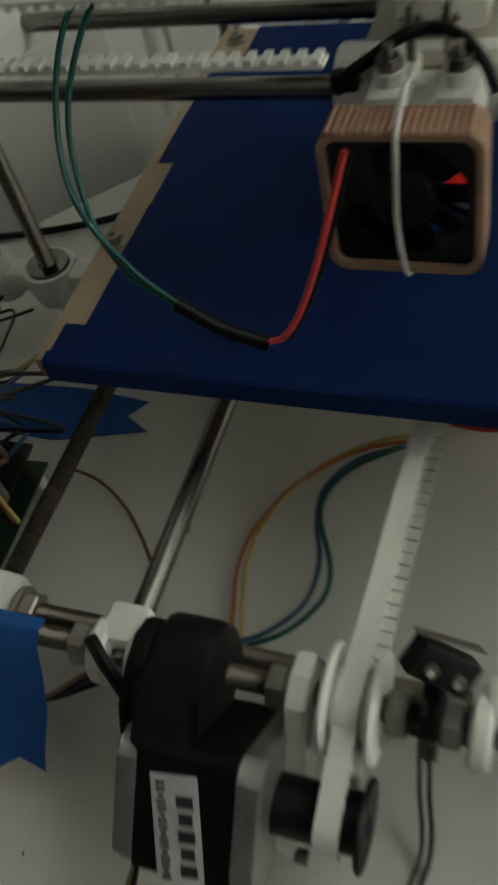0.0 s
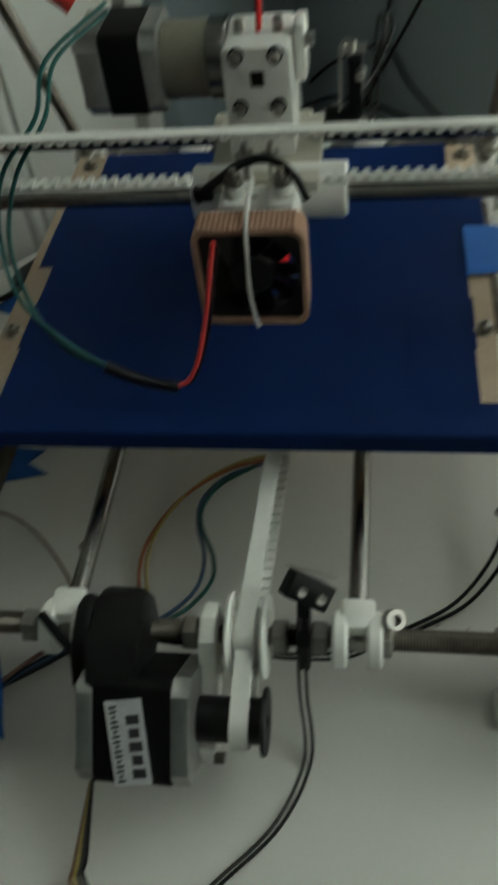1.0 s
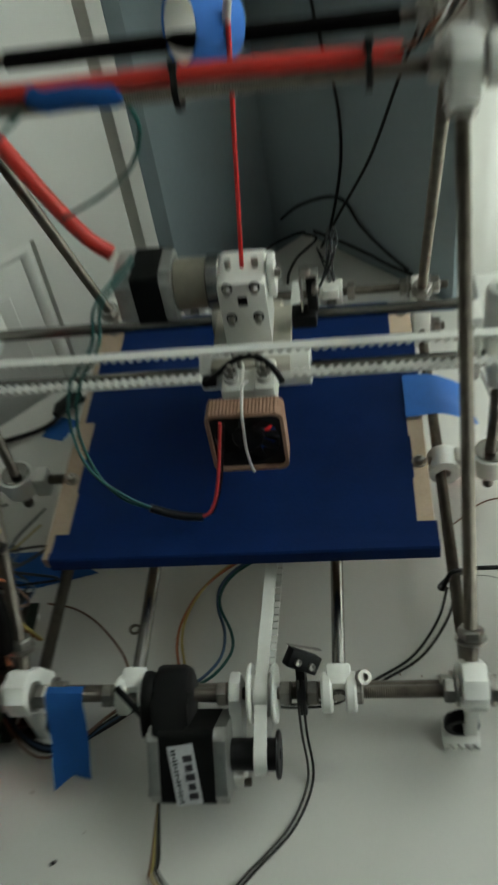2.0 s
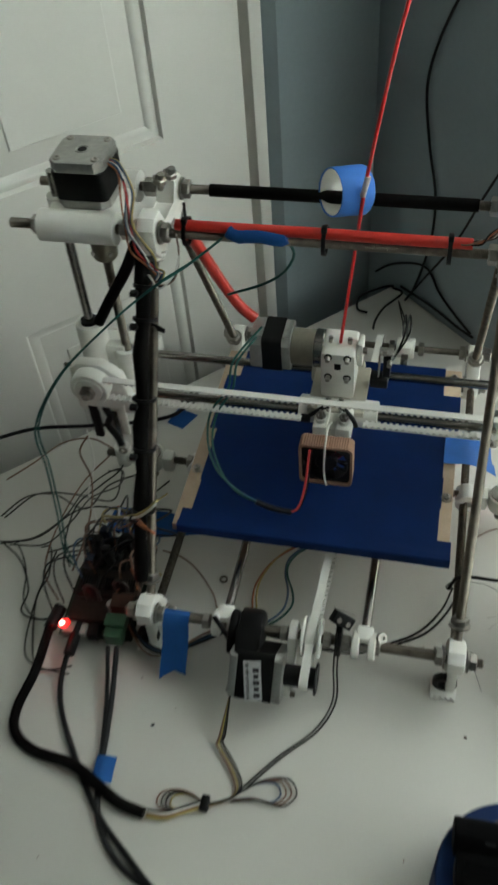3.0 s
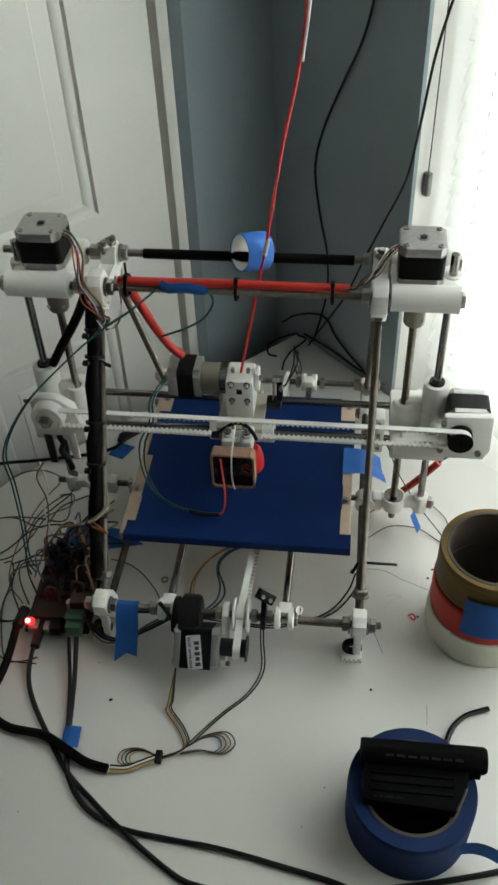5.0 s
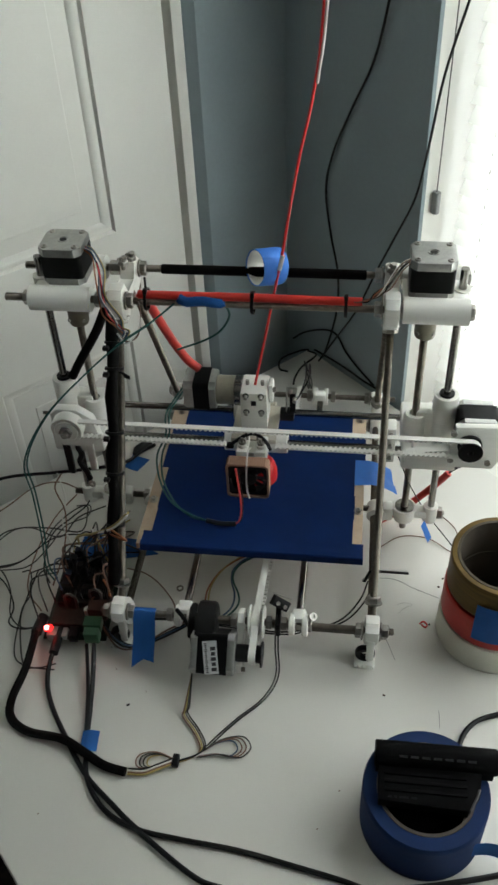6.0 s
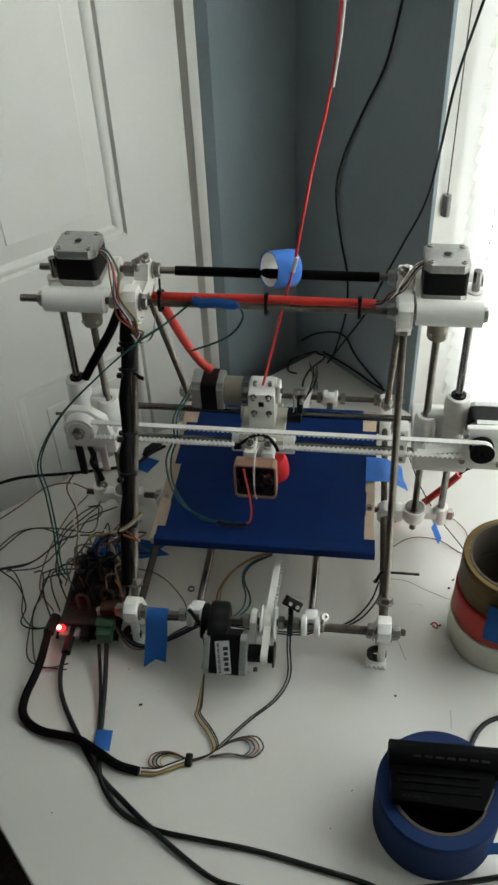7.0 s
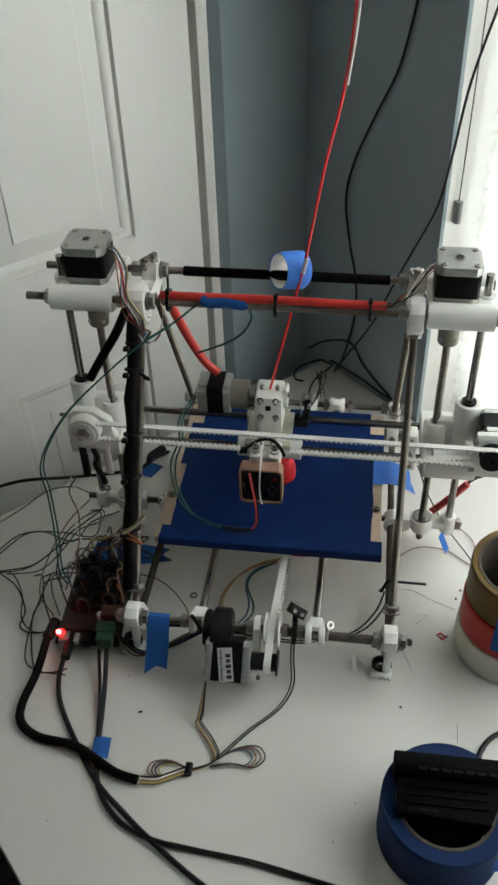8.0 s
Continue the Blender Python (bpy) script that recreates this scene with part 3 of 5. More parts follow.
def y_drive():
    # tilted motor under the front rod, with its black bracket, pulley and belt
    my, mz = -0.0295, 0.0410
    m = pose(0.0052, my, mz, 45, 0, 0) @ pose(0, 0, 0, 0, -90, 0)
    motor = stepper("y_motor", m, printer, 0.0440, cap=0.0065)
    face = pose(-0.0170, my, mz, 45, 0, 0)
    tilt = face @ pose(-0.0010, -0.003, 0.0215, 0, 0, 8)
    lab = part("label", box((0, 0, 0), (0.0145, 0.0330, 0.0004), 0.0, tilt), LABEL, motor, "silver paper label with dark printing")
    lab.matrix_parent_inverse = m.inverted()
    bm = bmesh.new()
    for k in range(5):
        box((0.0030, -0.0120 + 0.0052 * k, 0.0003), (0.0052 - 0.0010 * (k % 2), 0.0036, 0.0003), m=tilt, bm=bm)
    bars = part("label_print", bm, INK, motor)
    bars.matrix_parent_inverse = m.inverted()
    bm = bmesh.new()
    for k in range(16):
        box((-0.0042, -0.0145 + 0.0019 * k, 0.0003), (0.0028 - 0.0012 * (k % 3 == 1), 0.0010, 0.0003), m=tilt, bm=bm)
    bars = part("label_print", bm, GREYINK, motor)
    bars.matrix_parent_inverse = m.inverted()
    # bracket: cheeks round the rod and down over the motor
    out = [(0.013, 0.046), (0.015, 0.060), (0.011, 0.071), (0.002, 0.0765), (-0.008, 0.075), (-0.016, 0.071), (-0.026, 0.0700), (-0.033, 0.064), (-0.0325, 0.056), (-0.020, 0.048), (-0.006, 0.040)]
    part("y_motor_bracket", slab(out, -0.0375, -0.0165, SIDE, bevel=0.004), BLACKPLASTIC, printer, "rounded black printed motor bracket")
    out = [(0.011, 0.046), (0.013, 0.058), (0.009, 0.068), (0.001, 0.072), (-0.009, 0.070), (-0.020, 0.064), (-0.026, 0.054), (-0.016, 0.046), (-0.004, 0.042)]
    part("y_motor_bracket", slab(out, -0.0460, -0.0380, SIDE, bevel=0.003), BLACKPLASTIC, printer, "rounded black printed motor bracket")
    part("motor_strap", pipe(curve([(-0.0595, -0.0029, 0.0700), (-0.0530, -0.0088, 0.0680), (-0.0455, -0.0148, 0.0600), (-0.0422, -0.0197, 0.0520), (-0.0390, -0.0302, 0.0440)]), 0.0022, 8), BLACKPLASTIC, printer, "black cable tie round the motor")
    # white clip with a bolt below the pulley
    part("motor_clip", box((0.0075, my - 0.004, mz - 0.016), (0.0085, 0.012, 0.014), 0.002, None), WHITE, printer, "white printed clip below the pulley")
    part("clip_bolt", cyl((0.011, my - 0.010, mz - 0.014), (0.0150, my - 0.010, mz - 0.014), 0.0024, 12), ZINC, printer)
    out = [(0.010, 0.050), (0.009, 0.065), (0, 0.068), (-0.009, 0.064), (-0.014, 0.050), (-0.024, 0.040), (-0.024, 0.032), (-0.014, 0.030), (-0.004, 0.036), (0.002, 0.044)]
    part("pulley_bracket", slab(out, 0.0045, 0.0115, SIDE, bevel=0.0015), WHITE, printer, "white printed plate on the front rod")
    bm = bmesh.new()
    for x in (0.0165, 0.0305):
        lathe([(0.0165, -0.0012), (0.0172, 0), (0.0165, 0.0012), (0.0042, 0.0012), (0.0042, -0.0012)], along((x, 0, FZ), (1, 0, FZ)), 36, bm)
    lathe([(0.0108, -0.0062), (0.0108, 0.0062), (0.0042, 0.0062), (0.0042, -0.0062)], along((0.0235, 0, FZ), (1, 0, FZ)), 28, bm)
    part("idler_wheel", bm, WHITE, printer, "white flanged belt wheel")
    bm = lathe([(0.0090, 0.003), (0.0090, 0.031), (0.0028, 0.031), (0.0028, 0.003)], along((0, my, mz), (1, my, mz)), 26)
    lathe([(0.0130, 0.0308), (0.0136, 0.0316), (0.0130, 0.0326), (0.0028, 0.0326), (0.0028, 0.0308)], along((0, my, mz), (1, my, mz)), 28, bm)
    part("motor_pulley", bm, BLACKPLASTIC, printer, "black belt pulley")
    plane = Matrix(((0.04, 0, 1, 0.0236), (1, 0, 0, 0), (0, 1, 0, 0), (0, 0, 0, 1)))
    belt("y_belt", (0.0, FZ), (BY, 0.060), 0.0118, 0.0072, plane)
    belt("y_belt_drop", (my, mz), (0.0, FZ), 0.0100, 0.0072, plane @ Matrix.Translation((0, 0, 0.0001)))
    # stop switch clipped on the front rod
    m = pose(0.0478, 0.006, 0.0815, -42, 42, 6)
    sw = part("stop_switch", box((0, 0, 0), (0.020, 0.007, 0.0105), 0.0008, m), BLACKPLASTIC, printer, "small black stop switch with two screws")
    bm = bmesh.new()
    for x in (-0.0045, 0.0048):
        lathe([(0.0021, 0), (0.0021, 0.0014), (0.0008, 0.0014), (0, 0.0008), (0, 0)], m @ along((x, -0.0035, -0.001), (x, -1, -0.001)), 12, bm)
    part("switch_screw", bm, NUT, sw)
    part("switch_lever", box((-0.001, 0, 0.0066), (0.021, 0.004, 0.0005), m=m @ pose(0, 0, 0.001, 0, -8, 0)), NUT, sw)
    part("switch_clip", slab([(-0.009, 0.046), (-0.009, 0.064), (0.0, 0.068), (0.006, 0.078), (0.011, 0.076), (0.010, 0.060), (0.009, 0.046)], 0.0435, 0.0485, SIDE, bevel=0.001), BLACKPLASTIC, sw)


frame_rods()
frame_joints()
x_ends()
belt("x_belt", (-0.192, BELTZ), (0.231, BELTZ), BELTR, 0.0060, Matrix(((1, 0, 0, 0), (0, 0, 1, BELTY), (0, 1, 0, 0), (0, 0, 0, 1))), lower=False)
y_drive()


# ---- moving bed ----
BED0 = 0.078     # its front edge when the part stands at rest
bed = part("print_bed", span((-0.114, 0, 0.0855), (0.128, 0.235, 0.0945), bevel=0.001), WOOD, printer, "pale board bed covered in strips of blue masking tape")
bed.location = (0, BED0, 0)


def bed_cover():
    random.seed(5)
    top = 0.0949
    strips = [(-0.109, 0.129, -0.001, 0.019), (-0.1005, 0.117, 0.0175, 0.055), (-0.1015, 0.118, 0.0535, 0.090), (-0.1005, 0.1175, 0.0885, 0.121), (-0.109, 0.1285, 0.1195, 0.160), (-0.1085, 0.129, 0.1585, 0.196), (-0.095, 0.112, 0.1945, 0.236)]
    for k, (x0, x1, y0, y1) in enumerate(strips):
        rows = []
        for i in range(25):
            x = x0 + (x1 - x0) * i / 24
            edge = random.uniform(-0.0006, 0.0006) if i in (0, 24) else 0
            rows.append([V(x + edge, y0 + (y1 - y0) * j / 8, top + 0.0003 * (k % 3) + 0.00035 * noise.noise((x * 60, (y0 + j * 0.005) * 60, k))) for j in range(9)])
        part("tape_strip", sheet(rows, 0.0003), BEDTAPE, bed)
    part("tape_strip", sheet([[V(0.088 + 0.026 * i / 4 + 0.0004 * (i % 2), 0.022 + 0.10 * j / 6, top + 0.0012 + 0.0004 * noise.noise((i, j * 2.3, 7))) for j in range(7)] for i in range(5)], 0.0003), BEDTAPE, bed)
    # tape folded down over the front edge
    rows = [[V(x, y, z) for y, z in ((0.004, 0.0959), (-0.0006, 0.0957), (-0.0017, 0.0945), (-0.0018, 0.086), (-0.0005, 0.0848), (0.010, 0.0848))] for x in (-0.1095, -0.05, 0.0, 0.06, 0.1295)]
    part("tape_fold", sheet(rows, 0.0003), BEDTAPE, bed)
    # loose flap at the side
    rows = []
    for i in range(9):
        x = 0.117 + 0.0062 * i
        rows.append([V(x - 0.008 * (j / 6) * (i / 8), 0.106 + 0.042 * j / 6 + (0.006 * i / 8 if j < 3 else 0), 0.0968 - 0.0021 * max(0, i - 3) ** 1.6 / 1.6 * (1 if j < 5 else 0.7)) for j in range(7)])
    part("tape_flap", sheet(rows, 0.0003), PALETAPE, bed, "pale loose flap of blue tape")
    for x, y in ((-0.1075, 0.066), (0.1225, 0.067), (-0.1035, 0.222), (0.121, 0.222)):
        bm = lathe([(0.0028, 0.0945), (0.0030, 0.0985), (0.0015, 0.0988), (0.0012, 0.0972), (0, 0.0972), (0, 0.0945)], Matrix.Translation((x, y, 0)), 12)
        washer((x, y, 0.0951), (0, 0, 1), 0.0048, 0.0012, bm)
        part("bed_screw", bm, NUT, bed)
    for x in (YL, YR):
        for y in (0.045, 0.19):
            part("bearing_block", box((x, y, 0.0690), (0.024, 0.030, 0.033), 0.003), WHITE, bed)


bed_cover()

printed = part("printed_part", lathe([(0.0, 0.0), (0.0168, 0.0), (0.0172, 0.006), (0.0166, 0.014), (0.0146, 0.022), (0.0112, 0.027), (0.0, 0.027)], n=40, closed=False), REDPLA)
tagged(printed, "unfinished red plastic print standing on the blue bed", "print")
PRINTED = (0.0115, 0.112, 0.0957)

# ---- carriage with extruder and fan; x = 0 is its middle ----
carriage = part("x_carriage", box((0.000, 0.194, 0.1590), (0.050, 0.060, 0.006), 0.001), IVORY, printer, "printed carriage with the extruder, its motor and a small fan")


LEADS = []


def carriage_parts():
    def sub(name, bm, mat, label=""):
        return part(name, bm, mat, carriage, label)

    ring = lambda r0, r1, a, b, y, z, n=28: lathe([(r1 - 0.0008, 0), (r1, 0.0008), (r1, b - a - 0.0008), (r1 - 0.0008, b - a), (r0, b - a), (r0, 0)], along((a, y, z), (b, y, z)), n)
    sub("front_bearing_tube", ring(0.0075, 0.0125, -0.033, 0.037, XF, XZ + 0.002), WHITE)
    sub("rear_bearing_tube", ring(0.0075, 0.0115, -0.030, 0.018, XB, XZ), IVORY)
    bm = bmesh.new()
    for x in (-0.0095, 0.0105):
        box((x, 0.151, 0.1575), (0.0125, 0.028, 0.020), 0.002, bm=bm)
        cyl((x, 0.146, 0.166), (x, 0.146, 0.1715), 0.0048, 18, bm)
    box((0.001, 0.152, 0.156), (0.010, 0.020, 0.012), 0.001, bm=bm)
    sub("belt_clamp_block", bm, WHITE)
    for x in (-0.0095, 0.0105):
        sub("clamp_nut", nut((x, 0.146, 0.1735), (0, 0, 1), 0.0038, 0.0035), NUT)
        sub("clamp_bolt", cyl((x, 0.146, 0.171), (x, 0.146, 0.179), 0.0016, 10), NUT)
        sub("clamp_nut", nut((x * 0.55, 0.158, 0.178), (0, 0, 1), 0.0036, 0.003), NUT)
        sub("clamp_bolt", cyl((x * 0.55, 0.158, 0.166), (x * 0.55, 0.158, 0.184), 0.0015, 10), NUT)
    bm = wire([(-0.026, 0.147, 0.164), (-0.022, 0.145, 0.170), (-0.016, 0.148, 0.173), (-0.008, 0.152, 0.177), (0.001, 0.154, 0.179), (0.009, 0.152, 0.178), (0.017, 0.147, 0.173), (0.021, 0.146, 0.164)], 0.0020)
    box((-0.023, 0.146, 0.168), (0.009, 0.006, 0.006), 0.0015, bm=bm)
    sub("black_cable_tie", bm, BLACKPLASTIC)
    # the lower run of the belt, held at both ends of the carriage
    for x0, x1 in ((-0.199, -0.024), (0.028, 0.218)):
        z = BELTZ - BELTR
        bm = box(((x0 + x1) / 2, BELTY, z - 0.0007), (x1 - x0, 0.0060, 0.0013))
        for i in range(int((x1 - x0) / 0.005)):
            box((x0 + 0.003 + 0.005 * i, BELTY, z + 0.0007), (0.0024, 0.0060, 0.0018), bm=bm)
        sub("belt_run", bm, BELT, "white toothed belt")
    # extruder body with its four bolts and the window in its face
    bm = slab(rounded(0.0285, 0.0485, 0.002), 0.178, 0.212, Matrix.Translation((0.0, 0, 0.1900)) @ FRONT, bevel=0.001)
    sub("extruder_body", bm, WHITE, "white printed extruder body")
    bm, holes = bmesh.new(), bmesh.new()
    for x in (-0.0082, 0.0082):
        for z in (0.1895, 0.2115):
            lathe([(0.0034, -0.0004), (0.0034, 0.0006), (0.0024, 0.0006), (0.0024, -0.0004)], along((x, 0.1778, z), (x, 0, z)), 14, holes)
            sub("extruder_bolt", cyl((x, 0.179, z), (x, 0.1735, z - 0.001), 0.0021, 12), NUT)
        sub("extruder_bolt", cyl((x, 0.195, 0.2130), (x, 0.195, 0.2195), 0.0021, 10), NUT)
    bm.free()
    box((0.0, 0.1778, 0.2015), (0.0058, 0.0012, 0.0064), 0.0004, bm=holes)
    sub("face_window", holes, BLACKPLASTIC)
    m = pose(-0.0425, 0.200, 0.2020, 0, -90, 0)
    mot = stepper("extruder_motor", m, carriage, 0.035, "stepper motor with a black band between pale end caps", 0.0365, 0.0105)
    for k in list(mot.children):
        k.parent = carriage
        k.matrix_basis = m
    sub("gearbox", ring(0.002, 0.0162, -0.0425, -0.0225, 0.200, 0.2015, 36), GEARCASE, "dull beige round gearbox")
    sub("gearbox_ring", ring(0.002, 0.0170, -0.0225, -0.0140, 0.200, 0.2015, 36), STEEL)
    # stop switch on a bent metal bracket, with its leads
    sub("carriage_endstop", box((0.0400, 0.207, 0.184), (0.0065, 0.011, 0.027), 0.001, None), BLACKPLASTIC, "black stop switch on a bracket")
    sub("endstop_foot", box((0.034, 0.203, 0.168), (0.016, 0.014, 0.010), 0.0015), BLACKPLASTIC)
    bm = box((0.0335, 0.203, 0.189), (0.0012, 0.012, 0.026), 0.0004)
    box((0.0395, 0.203, 0.2016), (0.011, 0.010, 0.0012), 0.0004, bm=bm)
    cyl((0.0375, 0.200, 0.201), (0.0375, 0.200, 0.2065), 0.0030, 12, bm)
    cyl((0.0425, 0.200, 0.193), (0.0425, 0.194, 0.193), 0.0022, 10, bm)
    sub("switch_bracket", bm, NUT)
    sub("body_lever", box((0.0175, 0.196, 0.2065), (0.0050, 0.016, 0.024), 0.0015), WHITE)
    sub("lever_screw", cyl((0.0200, 0.190, 0.212), (0.0235, 0.190, 0.212), 0.0030, 12), NUT)
    for d in (0.0, 0.004):
        sub("endstop_lead", wire([(0.0410, 0.213, 0.178 + d), (0.046, 0.228, 0.176), (0.052 + d, 0.245, 0.190), (0.050 + d, 0.275, 0.185), (0.046 + d, 0.330, 0.120), (0.045 + d, 0.40, 0.05), (0.040 + d, 0.470, 0.012), (0.030, 0.520, 0.008)], 0.0009), DARKWIRE, "black lead of the stop switch")
    bm = lathe([(0.0, 0.1265), (0.0012, 0.1265), (0.0040, 0.131), (0.0075, 0.1315), (0.0075, 0.140), (0.0055, 0.141), (0.0055, 0.162), (0.0, 0.162)], Matrix.Translation((0.0, 0.203, 0)), 20, closed=False)
    sub("hot_end", bm, NUT)
    # fan in a wrap of corrugated card, hung from a wire
    fy0, fy1, zc = 0.109, 0.123, 0.1505
    out, inn = rounded(0.0455, 0.0470, 0.0055, 8), rounded(0.0415, 0.0430, 0.0045, 8)
    bm = bmesh.new()
    mf = Matrix.Translation((0.0, 0, zc)) @ FRONT
    loops = []
    for pts, y in ((out, fy0), (out, fy1), (inn, fy1), (inn, fy0)):
        loops.append([bm.verts.new(mf @ V(x, z, y)) for x, z in pts])
    for u, w in zip(loops, loops[1:] + loops[:1]):
        for k in range(len(u)):
            bm.faces.new((u[k], u[(k + 1) % len(u)], w[(k + 1) % len(u)], w[k]))
    for k in range(19):
        sub("card_flute", cyl((-0.0195 + 0.0021 * k, fy0 + 0.0004, zc + 0.0233), (-0.0195 + 0.0021 * k, fy1 - 0.0004, zc + 0.0233), 0.0009, 6), CARD)
    sub("card_wrap", bm, CARD, "corrugated brown card wrapped round the fan")
    bm = bmesh.new()
    for pts, y in ((0, 0),):
        hole = [(0.0192 * math.cos(math.tau * (k + 0.5) / 36), 0.0192 * math.sin(math.tau * (k + 0.5) / 36)) for k in range(36)]
        sq = [(max(-0.0205, min(0.0205, 0.03 * math.cos(math.tau * (k + 0.5) / 36))), max(-0.0212, min(0.0212, 0.03 * math.sin(math.tau * (k + 0.5) / 36)))) for k in range(36)]
        loops = [[bm.verts.new(mf @ V(x, z, y2)) for x, z in p] for p, y2 in ((sq, 0.1115), (sq, 0.1215), (hole, 0.1215), (hole, 0.1115))]
        for u, w in zip(loops, loops[1:] + loops[:1]):
            for k in range(36):
                bm.faces.new((u[k], u[(k + 1) % 36], w[(k + 1) % 36], w[k]))
    for a in (0, 90):
        box((0, 0, 0), (0.040, 0.0015, 0.0025), m=Matrix.Translation((0, 0.1208, zc)) @ pose(0, 0, 0, 0, a + 30, 0), bm=bm)
    sub("fan_frame", bm, BLACKPLASTIC, "black fan frame")
    bm = lathe([(0.0, 0.0), (0.0085, 0.0), (0.0095, 0.001), (0.0095, 0.008), (0, 0.008)], along((0, 0.1122, zc), (0, 1, zc)), 24, closed=False)
    for k in range(9):
        m = Matrix.Translation((0, 0.1165, zc)) @ pose(0, 0, 0, 0, k * 40, 0) @ pose(0.0135, 0, 0, 34, 0, 0)
        sub("fan_blade", box((0, 0, 0), (0.0105, 0.0008, 0.0138), m=m), BLACKPLASTIC)
    sub("fan_hub", bm, BLACKPLASTIC, "black fan hub")
    bm = wire([(0.000, 0.146, 0.166), (-0.0005, 0.128, 0.178), (0.000, 0.109, 0.1755), (-0.0004, 0.1075, 0.166), (-0.0010, 0.1078, 0.145), (0.0010, 0.1085, 0.1268), (0.0010, 0.121, 0.1264)], 0.0009)
    sub("hanging_wire", bm, WHITEWIRE, "pale wire tied round the fan")
    LEADS.append(sub("fan_lead_red", wire([(-0.013, 0.107, 0.1705), (-0.0145, 0.105, 0.160), (-0.0165, 0.102, 0.145), (-0.019, 0.099, 0.130), (-0.022, 0.095, 0.1175), (-0.026, 0.092, 0.1095), (-0.031, 0.091, 0.1065)], 0.0011), REDWIRE, "red fan lead"))
    LEADS.append(sub("fan_lead_black", wire([(-0.0115, 0.108, 0.169), (-0.0130, 0.1065, 0.158), (-0.015, 0.1035, 0.143), (-0.0175, 0.1005, 0.128), (-0.021, 0.0965, 0.1155), (-0.025, 0.093, 0.108), (-0.031, 0.092, 0.1055)], 0.0008), DARKWIRE))
    LEADS.append(sub("lead_joint", pipe(curve([(-0.031, 0.0915, 0.1052), (-0.046, 0.0895, 0.1105), (-0.061, 0.0890, 0.1185)]), 0.0026, 10), BLACKPLASTIC, "black shrink sleeve on the fan leads"))
    for k, d in enumerate((0.0, 0.004)):
        LEADS.append(sub("fan_wire", wire([(-0.059, 0.089, 0.1175), (-0.076, 0.091, 0.125 + d), (-0.091 - d, 0.100, 0.139 + d), (-0.101 - d, 0.117, 0.160), (-0.096 - 1.5 * d, 0.130, 0.184), (-0.082 - d, 0.140, 0.204), (-0.080 - d, 0.160, 0.218), (-0.066, 0.196, 0.222 + d)], 0.0010), GREENWIRE, "teal fan wire"))


carriage_parts()


